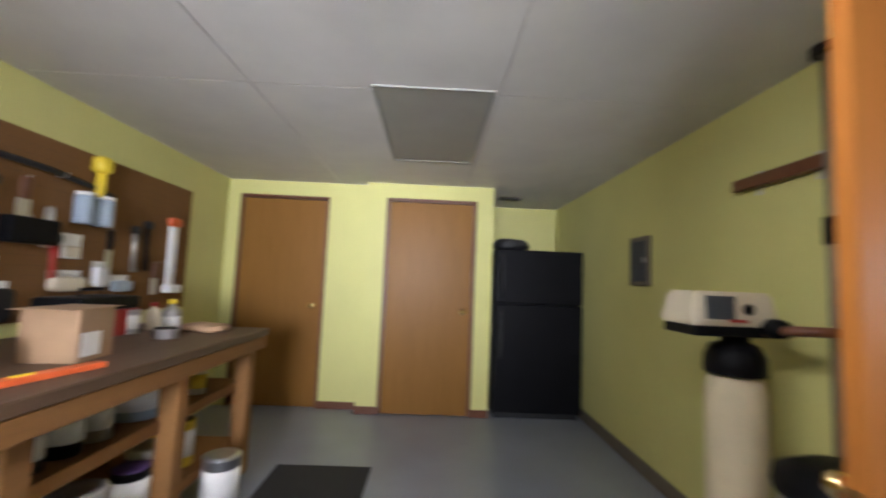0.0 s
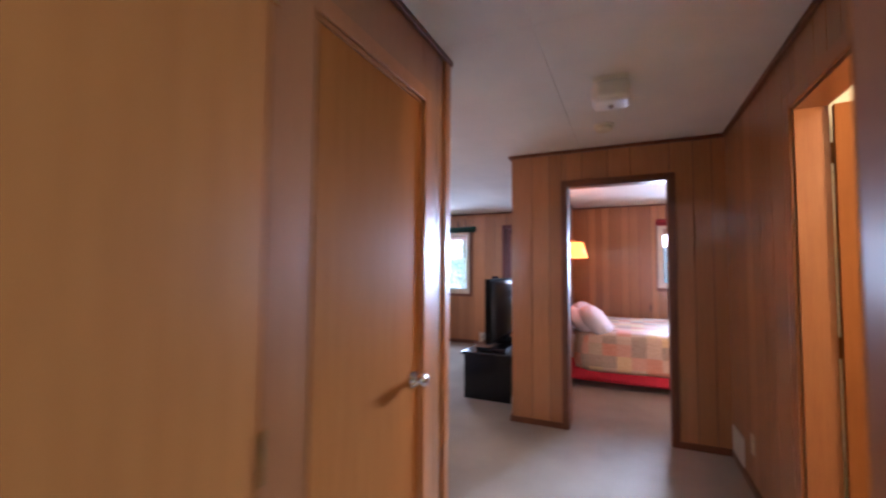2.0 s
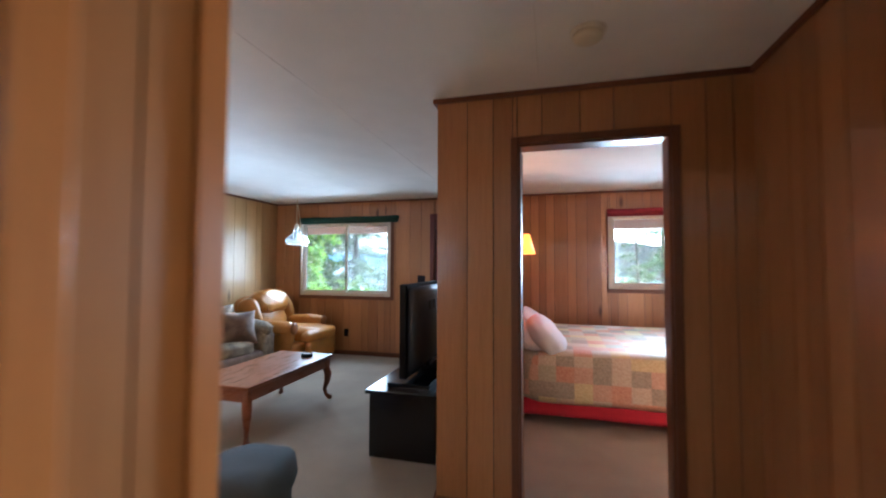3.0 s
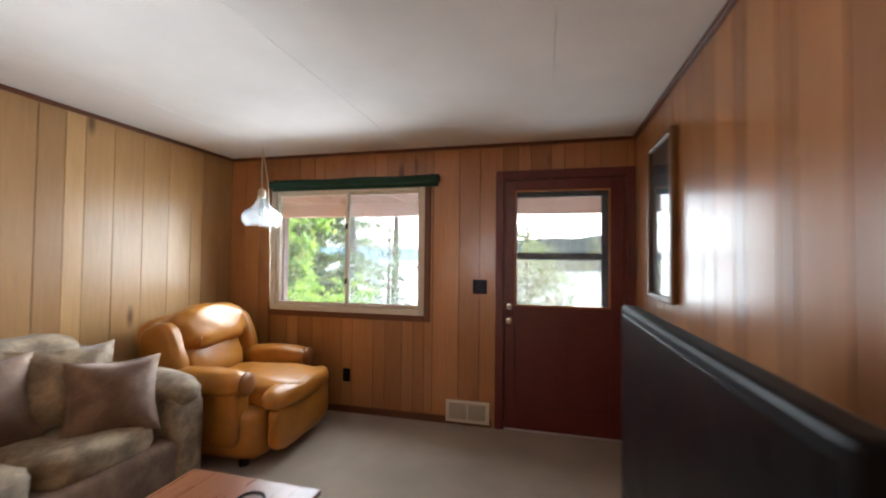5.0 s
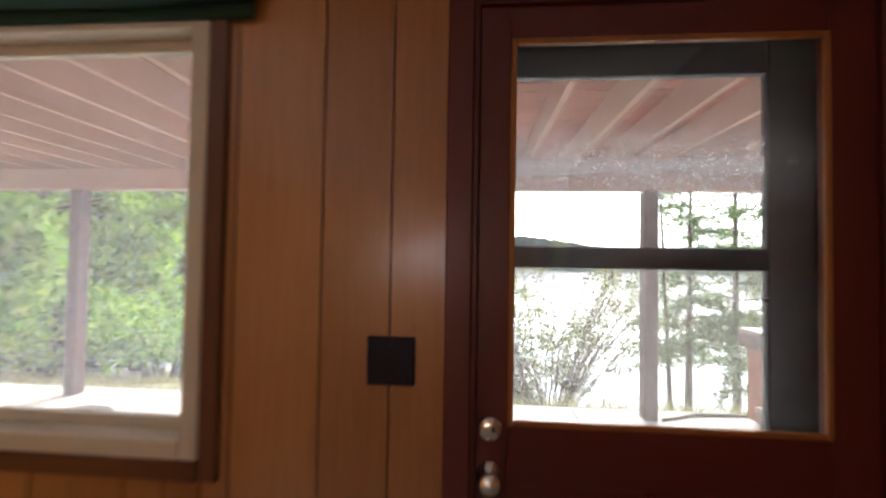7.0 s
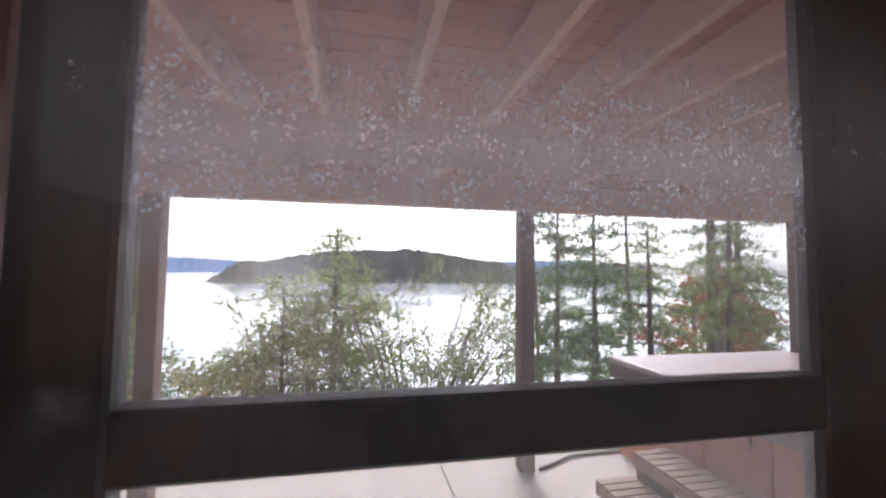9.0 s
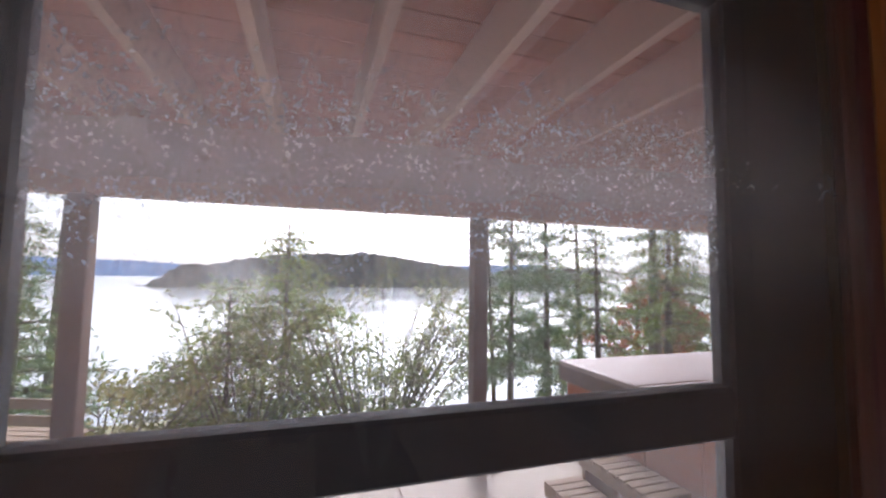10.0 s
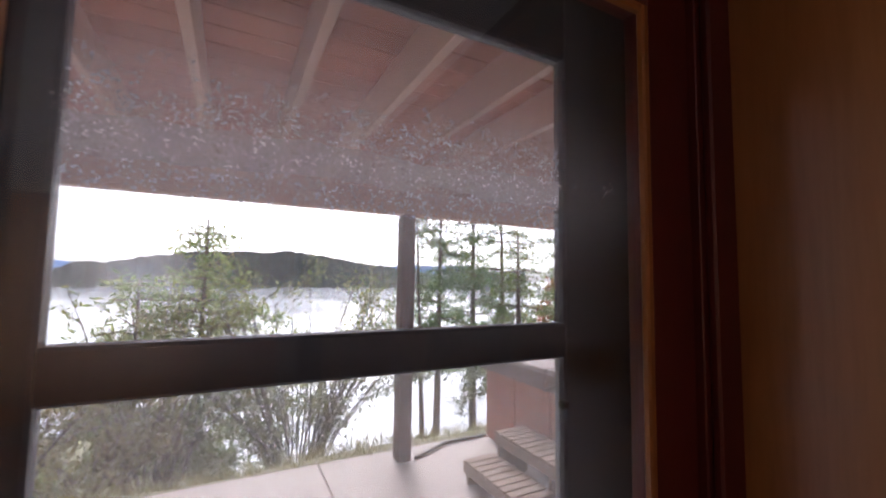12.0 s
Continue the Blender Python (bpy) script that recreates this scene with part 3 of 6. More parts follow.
def ceiling_boards(xs, ys, z, top, gap=0.0015):
    """Ceiling boards with hairline joints, in one mesh."""
    pairs = [((a + gap, c + gap, z), (b - gap, d - gap, z + 0.012)) for a, b in zip(xs, xs[1:]) for c, d in zip(ys, ys[1:])]
    return slabs(pairs + [((xs[0], ys[0], z + 0.010), (xs[-1], ys[-1], top))])


setting("ceiling_house", ceiling_boards([1.45, 2.6, 5.0, 7.4, 8.03], [-2.72, -1.63, -0.41, 0.81, 2.03, 3.25, 4.47, 5.2], CEIL, CEIL + 0.08), "ceiling", "white textured ceiling boards with fine joints", "ceiling")
setting("ceiling_workshop", ceiling_boards([-2.22, -0.99, 0.24, 1.45], [-2.42, -0.29, 2.15, 4.59, 5.22], SHOP_CEIL, CEIL + 0.08, 0.003), "shop_ceiling", "off-white workshop ceiling boards with joints", "ceiling")


def strip(name, pairs, material, label):
    return setting(name, slabs(pairs, 0.003), material, label, "trim")


T = 0.022
strip("trim_living_ceiling", [((EAST - T, 1.40, CEIL - 0.028), (EAST, 5.06, CEIL)), ((2.715, 5.06 - T, CEIL - 0.028), (EAST - T, 5.06, CEIL)), ((4.5, 1.40, CEIL - 0.028), (EAST - T, 1.40 + T, CEIL))], "trim", "dark brown cove strip under the ceiling")
strip("trim_hall_ceiling", [((4.50 - T, -0.21, CEIL - 0.028), (4.50, 1.40 + T, CEIL)), ((1.57, -0.21, CEIL - 0.028), (4.50 - T, -0.21 + T, CEIL)), ((1.57, 1.25 - T, CEIL - 0.028), (2.715, 1.25, CEIL)), ((2.715, 1.25 - T, CEIL - 0.028), (2.715 + T, 5.0, CEIL))], "trim", "dark brown cove strip under the hall ceiling")
strip("trim_bedroom_ceiling", [((EAST - T, -2.6, CEIL - 0.028), (EAST, 1.27, CEIL)), ((4.62, 1.27 - T, CEIL - 0.028), (EAST - T, 1.27, CEIL))], "trim", "dark brown cove strip in the bedroom")
strip("baseboard_living", [((EAST - 0.012, 2.49, 0.0), (EAST, 5.06, 0.06)), ((2.715, 5.048, 0.0), (EAST - 0.012, 5.06, 0.06)), ((4.5, 1.40, 0.0), (EAST - 0.012, 1.412, 0.06))], "trim", "low dark wooden baseboard")
strip("baseboard_hall", [((4.488, 0.935 + 0.03, 0.0), (4.5, 1.412, 0.05)), ((4.488, -0.21, 0.0), (4.5, 0.125, 0.05)), ((3.245, -0.21, 0.0), (4.488, -0.198, 0.05)), ((2.50, 1.238, 0.0), (2.727, 1.25, 0.05))], "trim", "low dark wooden baseboard in the hall")
strip("baseboard_workshop", [((1.437, 1.12, 0.0), (1.45, 5.10, 0.10))], "base_grey", "grey-brown vinyl base strip")
strip("baseboard_closets", [((-1.10, 4.23, 0.0), (-0.722, 4.243, 0.07)), ((-0.73, 4.111, 0.0), (-0.51, 4.124, 0.07)), ((0.36, 4.111, 0.0), (0.53, 4.124, 0.07))], "trim", "brown wooden baseboard between closet doors")
strip("trim_hall_corner", [((2.675, 1.236, 0.0), (2.729, 1.25, CEIL)), ((2.715, 1.25, 0.0), (2.729, 1.30, CEIL))], "casing", "wooden corner strip at the hall's end")


def casing(name, axis, face, out, u0, u1, z1, width, material, label, depth=0.016, jamb=0.12, mat_jamb=None):
    """A door casing round an opening, with its jamb lining; out: the way into the room."""
    a, b = face, face + out * depth
    j0, j1 = face - out * jamb, face
    def put(u, v, z, w, p, q):
        return ((p, u, z), (q, v, w)) if axis == "x" else ((u, p, z), (v, q, w))
    ob = setting(name, slabs([put(u0 - width, u0 + 0.006, 0, z1 + width, a, b), put(u1 - 0.006, u1 + width, 0, z1 + width, a, b), put(u0 + 0.006, u1 - 0.006, z1 - 0.006, z1 + width, a, b)], 0.004), material, label, "door casing")
    part("jamb", slabs([put(u0, u0 + 0.018, 0, z1, j0, j1), put(u1 - 0.018, u1, 0, z1, j0, j1), put(u0 + 0.018, u1 - 0.018, z1 - 0.018, z1, j0, j1)], 0.002), mat_jamb or material, ob)
    return ob


casing("casing_workshop_doorway", "x", 1.45, -1, 0.195, 1.05, 2.045, 0.045, "trim", "dark brown doorway casing", mat_jamb="casing")
casing("casing_workshop_hall_side", "x", 1.57, 1, 0.197, 1.048, 2.043, 0.058, "casing", "golden wooden doorway casing", jamb=0.004)
casing("casing_bedroom", "x", 4.50, -1, 0.155, 0.935, 2.04, 0.035, "trim", "thin dark bedroom door casing", mat_jamb="trim")
casing("casing_bathroom", "y", -0.21, 1, 2.44, 3.18, 2.04, 0.06, "casing", "golden wooden bathroom door casing", mat_jamb="casing")
casing("casing_closet", "y", 1.25, -1, 1.69, 2.465, 2.04, 0.055, "casing", "golden wooden closet door casing", mat_jamb="casing")
casing("casing_exterior", "x", EAST, -1, 1.455, 2.405, 2.045, 0.058, "red_door", "dark red painted outer door casing", mat_jamb="red_door")
casing("casing_shop_one", "y", 4.124, -1, -0.505, 0.355, 2.045, 0.012, "trim", "thin brown closet door stop", depth=0.006)
casing("casing_shop_two", "y", 4.243, -1, -1.965, -1.11, 2.045, 0.012, "trim", "thin brown closet door stop", depth=0.006)


def knob_set(parent, at, way, material, lever=False):
    """Rose, stem and knob that stand out from a door along the local y or x way."""
    ax = "y" if abs(way[1]) > 0 else "x"
    s = way[1] if ax == "y" else way[0]
    prof = [(0.031, 0.0), (0.031, 0.008 * s), (0.012, 0.012 * s), (0.012, 0.034 * s), (0.024, 0.040 * s), (0.028, 0.052 * s), (0.022, 0.064 * s), (0.004, 0.067 * s)]
    k = part("knob", spin(prof, 20, at, ax), material, parent, "", True)
    if lever:
        d = Vector(way) * 0.05
        part("lever", tube([Vector(at) + d, Vector(at) + d + Vector((-0.05, 0, 0.002)), Vector(at) + d + Vector((-0.10, 0, 0.0))], [0.010, 0.009, 0.007]), material, k, "", True)
    return k


def door_leaf(name, width, m, material, label, knob_at, mat_knob, lever=False, height=2.02, hinges=True):
    """A flush door; its hinge line is the local z axis, the leaf lies along local x."""
    d = thing(name, m, label, "door")
    d["kind"] = "structure"
    leaf = part("leaf", slab((0.004, -0.0175, 0.008), (width, 0.0175, height), 0.002), material, d)
    for s in (-1, 1):
        knob_set(leaf, (knob_at[0], s * 0.0175, knob_at[1]), (0, s, 0), mat_knob, lever)
    part("latch", slab((width, -0.011, knob_at[1] - 0.03), (width + 0.002, 0.011, knob_at[1] + 0.03)), mat_knob, leaf)
    if hinges:
        for z in (0.22, 1.0, 1.82):
            part("hinge", spin([(0.006, z - 0.045), (0.006, z + 0.045)], 10, (0.0, 0.0185, 0)), "brass", d, "brass hinge")
    return d


door_leaf("door_workshop", 0.765, pose(1.437, 1.035, 0, 0, 0, 180 + 11), "door_wood", "open varnished orange-brown flush door with brass knob", (0.70, 0.90), "brass")
door_leaf("door_closet_hall", 0.735, pose(1.71, 1.272, 0, 0, 0, 0), "door_wood", "closed varnished flush closet door with chrome lever", (0.69, 0.875), "chrome", True, hinges=False)
door_leaf("door_bedroom", 0.74, pose(4.64, 0.93, 0, 0, 0, 20), "hall_panel", "open brown bedroom door with brass hinges", (0.68, 0.92), "brass")
door_leaf("door_bathroom", 0.70, pose(3.155, -0.335, 0, 0, 0, 262), "door_wood", "open orange-brown flush bathroom door", (0.64, 0.92), "brass")
door_leaf("door_shop_one", 0.82, pose(-0.486, 4.148, 0, 0, 0, 0), "door_dull", "closed plain brown flush closet door", (0.74, 0.98), "brass", hinges=False)
door_leaf("door_shop_two", 0.82, pose(-1.946, 4.268, 0, 0, 0, 0), "door_dull", "closed plain brown flush closet door", (0.74, 0.98), "brass", hinges=False)

# the outer door, half glazed
XD = EAST + 0.012
ext = thing("door_exterior", pose(0, 0, 0), "closed dark red outer door with large glass pane", "door")
ext["kind"] = "structure"
GY0, GY1, GZ0, GZ1 = 1.575, 2.31, 1.0, 1.945
for name, p, q in (("stile", (1.476, 0.01), (GY0, 2.025)), ("stile", (GY1, 0.01), (2.385, 2.025)), ("rail", (GY0 + 0.001, GZ1), (GY1 - 0.001, 2.025)),
                   ("rail", (GY0 + 0.001, 0.86), (GY1 - 0.001, GZ0)), ("rail", (GY0 + 0.001, 0.01), (GY1 - 0.001, 0.20)), ("mullion", (1.90, 0.201), (1.985, 0.859))):
    part(name, slab((XD, *p), (XD + 0.044, *q), 0.0015), "red_door", ext)
for a, b in ((GY0, 1.90), (1.985, GY1)):
    part("panel", slab((XD + 0.008, a - 0.006, 0.194), (XD + 0.034, b + 0.006, 0.866), 0.006), "red_door", ext)
part("glazing_stop", slabs([((XD - 0.002, GY0, GZ0), (XD + 0.012, GY0 + 0.014, GZ1)), ((XD - 0.002, GY1 - 0.014, GZ0), (XD + 0.012, GY1, GZ1)), ((XD - 0.002, GY0 + 0.014, GZ1 - 0.014), (XD + 0.012, GY1 - 0.014, GZ1)), ((XD - 0.002, GY0 + 0.014, GZ0), (XD + 0.012, GY1 - 0.014, GZ0 + 0.014))], 0.003), "casing", ext, "varnished glazing bead")
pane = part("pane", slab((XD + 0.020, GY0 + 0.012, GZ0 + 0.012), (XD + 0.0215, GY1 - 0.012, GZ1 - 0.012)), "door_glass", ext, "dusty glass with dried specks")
pane.visible_shadow = False
knob_set(ext, (XD, 2.352, 0.885), (-1, 0, 0), "chrome")
part("deadbolt", spin([(0.030, 0.0), (0.030, -0.014), (0.022, -0.020), (0.004, -0.021)], 20, (XD, 2.352, 0.995), "x"), "chrome", ext, "round chrome deadbolt", True)
for z in (0.25, 1.0, 1.83):
    part("hinge", spin([(0.007, z - 0.05), (0.007, z + 0.05)], 10, (XD - 0.004, 1.466, 0)), "brass", ext, "brass hinge")
part("threshold", slab((EAST - 0.004, 1.475, 0.0), (EAST + 0.135, 2.385, 0.012), 0.003), "steel", ext)

XS = EAST + 0.14
storm = thing("door_storm", pose(0, 0, 0), "dark blue-grey aluminium storm door with insect screen", "door")
storm["kind"] = "structure"
SY0, SY1 = 1.628, 2.300
part("stile", slab((XS, 1.38, -0.02), (XS + 0.03, SY0, 2.06), 0.004), "storm", storm)
part("stile", slab((XS, SY1, -0.02), (XS + 0.03, 2.46, 2.06), 0.004), "storm", storm)
for a, b in ((1.905, 2.06), (1.380, 1.438), (-0.02, 0.42)):
    part("rail", slab((XS - 0.001, SY0 - 0.002, a), (XS + 0.031, SY1 + 0.002, b), 0.004), "storm", storm)
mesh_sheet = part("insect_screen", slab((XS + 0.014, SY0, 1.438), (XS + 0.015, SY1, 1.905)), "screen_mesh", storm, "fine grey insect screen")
mesh_sheet.visible_shadow = False
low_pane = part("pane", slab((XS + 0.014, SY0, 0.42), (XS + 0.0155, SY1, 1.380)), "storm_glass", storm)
low_pane.visible_shadow = False
part("latch", slab((XS - 0.014, SY0 + 0.004, 1.300), (XS, SY0 + 0.018, 1.312), 0.002), "black", storm)


def slider(name, y0, y1, z0, z1, mid, label):
    """A two-sash sliding window in the east wall."""
    w = thing(name, pose(0, 0, 0), label, "window")
    w["kind"] = "structure"
    x0, x1 = EAST - 0.012, EAST + 0.10
    f = 0.05
    part("window_frame", slabs([((x0, y0, z0), (x1, y0 + f, z1)), ((x0, y1 - f, z0), (x1, y1, z1)), ((x0, y0 + f, z0), (x1, y1 - f, z0 + f)), ((x0, y0 + f, z1 - f), (x1, y1 - f, z1))], 0.004), "white", w)
    s = 0.03
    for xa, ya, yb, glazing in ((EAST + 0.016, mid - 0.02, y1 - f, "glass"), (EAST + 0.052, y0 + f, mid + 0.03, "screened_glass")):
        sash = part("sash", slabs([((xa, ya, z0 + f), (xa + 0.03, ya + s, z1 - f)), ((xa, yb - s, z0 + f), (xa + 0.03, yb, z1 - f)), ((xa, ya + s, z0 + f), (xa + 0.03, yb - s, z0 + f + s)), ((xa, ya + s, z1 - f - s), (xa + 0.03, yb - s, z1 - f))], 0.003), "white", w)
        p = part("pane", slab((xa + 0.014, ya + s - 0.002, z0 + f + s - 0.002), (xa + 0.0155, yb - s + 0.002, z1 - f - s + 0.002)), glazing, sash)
        p.visible_shadow = False
    for z in (z0 + 0.28, z0 + 0.78 if z1 - z0 > 1.05 else z0 + 0.62):
        part("latch", slab((EAST + 0.002, mid - 0.012, z - 0.025), (EAST + 0.018, mid + 0.006, z + 0.025), 0.003), "black", w, "small black sash latch")
    t = 0.05
    part("wood_trim", slabs([((EAST - 0.014, y0 - t, z0 - t), (EAST + 0.004, y0, z1 + 0.02)), ((EAST - 0.014, y1, z0 - t), (EAST + 0.004, y1 + t * 0.4, z1 + 0.02)), ((EAST - 0.018, y0, z0 - t), (EAST + 0.004, y1, z0))], 0.003), "trim", w, "thin brown wooden trim")
    return w


slider("window_1", WIN[0], WIN[1], WIN[2], WIN[3], 3.825, "white vinyl two-pane sliding window")
slider("window_2", BWIN[0], BWIN[1], BWIN[2], BWIN[3], -0.67, "white vinyl two-pane sliding bedroom window")


# ---- outdoors ----
def shore(x, y):
    """Height of the ground: level by the house, then a bank down to the lake."""
    d = x - 11.55
    if d < 0:
        return -0.16
    fall = 0.50 if y < 2.5 else max(0.28, 0.50 - 0.06 * (y - 2.5))
    return -0.16 - min(11.0, fall * d) + (0.10 * noise.noise(Vector((x * 0.6, y * 0.6, 0))) if d < 60 else 0)


def ground_sheet():
    xs = [-4000, -600, -80, -20, -6, 0, 8] + [11.4 + 0.6 * i for i in range(14)] + [22 + 2.5 * i for i in range(12)] + [70, 120, 400, 1200, 4000]
    ys = [-4000, -900, -200, -60, -30] + [-20 + 1.6 * i for i in range(30)] + [34, 50, 100, 300, 1000, 4000]
    bm = bmesh.new()
    rows = [[bm.verts.new((x, y, shore(x, y))) for y in ys] for x in xs]
    for a, b in zip(rows, rows[1:]):
        for i in range(len(ys) - 1):
            bm.faces.new((a[i], b[i], b[i + 1], a[i + 1]))
    return bm


setting("ground", ground_sheet(), "earth", "grassy bank that falls to the lake", "ground").data.polygons.foreach_set("use_smooth", [True] * len(bpy.data.meshes["ground"].polygons))
lake_bm = bmesh.new()
lake_bm.faces.new([lake_bm.verts.new(p) for p in ((24, -3900, -7.2), (3900, -3900, -7.2), (3900, 3900, -7.2), (24, 3900, -7.2))])
setting("water", lake_bm, "lake", "pale calm lake water", "water")


def ridge(name, spots, material, label, rough, seed):
    """A far hill: a ridge through (x, y, height) spots, with a ragged crest."""
    bm = bmesh.new()
    crest, foot, rear = [], [], []
    steps = 40
    for (xa, ya, ha), (xb, yb, hb) in zip(spots, spots[1:]):
        for i in range(steps):
            t = i / steps
            s = t * t * (3 - 2 * t)
            x, y, h = xa + (xb - xa) * t, ya + (yb - ya) * t, ha + (hb - ha) * s
            h += rough * (noise.noise(Vector((x * 0.05, y * 0.05, seed))) + 0.7 * noise.noise(Vector((x * 0.23, y * 0.23, seed)))) if h > 1 else 0
            crest.append(bm.verts.new((x + 0.10 * x, y + 0.10 * y, max(0, h) * 1.1 - 7.4)))
            foot.append(bm.verts.new((x, y, -7.6)))
            rear.append(bm.verts.new((x + 0.25 * x, y + 0.25 * y, -7.6)))
    for lo, hi in ((foot, crest), (crest, rear)):
        for i in range(len(lo) - 1):
            bm.faces.new((lo[i], lo[i + 1], hi[i + 1], hi[i]))
    bmesh.ops.recalc_face_normals(bm, faces=bm.faces[:])
    return setting(name, bm, material, label, "hill")


ridge("backdrop_island", [(330, 118, 0), (345, 85, 16), (360, 20, 26), (370, -45, 29), (370, -105, 21), (330, -150, 13), (280, -220, 16)], "hill", "dark wooded island across the lake", 2.2, 3)
ridge("backdrop_mountains", [(1500, 2600, 70), (2300, 1800, 90), (2700, 1050, 85), (2900, 500, 60), (3000, -300, 70), (2600, -1600, 110)], "mountain", "low mountains far across the lake, painted blue for air haze", 8, 7)

pavement = setting("pavement", slab((8.03, -4.6, -0.30), (11.26, 8.4, -0.135)), "panel_core", "concrete patio with straight joints", "patio")
for a, b in ((-4.6, -1.6), (-1.6, 1.388), (1.388, 4.4), (4.4, 8.4)):
    part("slab", slab((8.035, a + 0.006, -0.28), (11.28, b - 0.006, -0.12), 0.006), "concrete", pavement)

deck = thing("deck", pose(0, 0, 0), "red-brown timber deck overhead with joists and beam", "deck")
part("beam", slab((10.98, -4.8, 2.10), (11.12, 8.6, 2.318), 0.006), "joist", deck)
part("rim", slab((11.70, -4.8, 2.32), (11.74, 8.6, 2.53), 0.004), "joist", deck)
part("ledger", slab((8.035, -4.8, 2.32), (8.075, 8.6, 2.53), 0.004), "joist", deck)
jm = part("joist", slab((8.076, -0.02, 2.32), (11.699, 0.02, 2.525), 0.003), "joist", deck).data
for i in range(-16, 17):
    y = 1.90 + 0.406 * i
    if i == -16:
        bpy.data.objects["joist"].location.y = y
    else:
        o = new("joist", jm)
        o.parent, o.location = deck, (0, y, 0)
dm = bpy.data.meshes.new("deck_board")
b0 = slab((-0.069, -4.8, 2.53), (0.069, 8.6, 2.568), 0.003)
b0.to_mesh(dm)
b0.free()
dm.materials.append(M["deck"])
for i in range(26):
    o = new("board", dm)
    o.parent, o.location = deck, (8.12 + 0.145 * i, 0, 0)
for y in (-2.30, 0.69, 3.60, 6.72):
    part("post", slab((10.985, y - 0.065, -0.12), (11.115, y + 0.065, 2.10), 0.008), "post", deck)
setting("upper_storey", slabs([((-2.3, -2.8, CEIL + 0.085), (8.03, 5.3, 2.62)), ((7.9, -2.8, 2.62), (8.03, 5.3, 5.0)), ((-2.3, -2.8, 2.62), (-2.17, 5.3, 5.0)), ((-2.17, 5.17, 2.62), (7.9, 5.3, 5.0)), ((-2.17, -2.8, 2.62), (7.9, -2.67, 5.0)), ((-2.6, -3.1, 5.0), (8.4, 5.6, 5.2))]), "siding", "brown sided upper storey and roof", "house storey")

# unseen window added round the workshop's rear lamp
w3 = thing("window_3", pose(0, 0, 0), "unseen frosted window added behind the workshop fill lamp", "window")
w3["kind"] = "structure"
part("window_frame", slabs([((-1.05, -2.30, 0.90), (-1.0, -2.27, 2.0)), ((0.30, -2.30, 0.90), (0.35, -2.27, 2.0)), ((-1.0, -2.30, 0.90), (0.30, -2.27, 0.95)), ((-1.0, -2.30, 1.95), (0.30, -2.27, 2.0))], 0.003), "white", w3)
part("pane", slab((-1.0, -2.298, 0.95), (0.30, -2.288, 1.95)), "frost", w3, "frosted pane")


# ---- living room ----
def spread(a, b, n):
    return [a + (b - a) * i / (n - 1) for i in range(n)]


def rolled_arm(x0, x1, y0, y1, z, seed):
    """A padded arm with a rolled top, along y."""
    r = (x1 - x0) / 2
    return merge(soft(((x0 + x1) / 2, (y0 + y1) / 2, z / 2), (x1 - x0 - 0.03, y1 - y0, z), 10, 6, 0.006, seed), soft(((x0 + x1) / 2, (y0 + y1) / 2 - 0.01, z - 0.02), (2 * r + 0.04, y1 - y0 + 0.02, 0.24), 2.6, 7, 0.012, seed + 1))


def make_sofa():
    s = thing("sofa", pose(4.42, 5.0, 0), "taupe chenille three-seat sofa with rolled arms", "sofa")
    L, D = 2.24, 0.90
    # darker chenille on the base: its unlit front is put into the colour
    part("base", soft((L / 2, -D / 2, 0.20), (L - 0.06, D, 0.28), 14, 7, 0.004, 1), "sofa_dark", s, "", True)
    for i in range(3):
        x = 0.28 + 0.56 * (i + 0.5)
        part("seat_cushion", soft((x, -0.53, 0.385), (0.565, 0.68, 0.19), 5, 8, 0.014, 3 + i), "sofa", s, "", True)
        part("back_cushion", soft((x, -0.20, 0.66), (0.57, 0.26, 0.52), 4, 8, 0.022, 7 + i, Euler((radians(-10), 0, 0)).to_matrix()), "sofa", s, "", True)
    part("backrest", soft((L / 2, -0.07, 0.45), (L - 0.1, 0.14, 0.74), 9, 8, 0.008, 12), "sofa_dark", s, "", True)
    part("arm", rolled_arm(0.0, 0.27, -0.90, -0.02, 0.58, 20), "sofa", s, "", True)
    part("arm", rolled_arm(L - 0.27, L, -0.90, -0.02, 0.58, 24), "sofa", s, "", True)
    for x in (0.12, L - 0.12):
        for y in (-0.83, -0.1):
            part("foot", spin([(0.025, 0.0), (0.04, 0.03), (0.035, 0.07)], 14, (x, y, 0)), "trim", s, "", True)
    return s


make_sofa()


def scatter(x, y, z, size, rz, lean, seed, material, label):
    c = tagged(part("throw_pillow", soft((0, 0, 0), (size, 0.17, size), 3, 8, 0.010, seed, None, 0.16), material, None, "", True), label, "pillow", "pillows on the sofa")
    c.matrix_world = pose(x, y, z, lean, 0, rz)
    return c


scatter(4.92, 4.50, 0.66, 0.46, 35, -24, 41, "sofa", "taupe square throw pillow leaning on the sofa arm")
scatter(5.32, 4.60, 0.68, 0.46, 4, -20, 42, "sofa_dark", "brown square throw pillow against the sofa back")
scatter(5.82, 4.58, 0.67, 0.44, -10, -20, 43, "sofa_dark", "brown square throw pillow against the sofa back")
scatter(6.14, 4.52, 0.68, 0.44, -25, -22, 44, "sofa", "taupe square throw pillow in the sofa corner")
scatter(6.22, 4.30, 0.62, 0.42, -38, -26, 45, "sofa_dark", "brown square throw pillow leaning on another pillow")


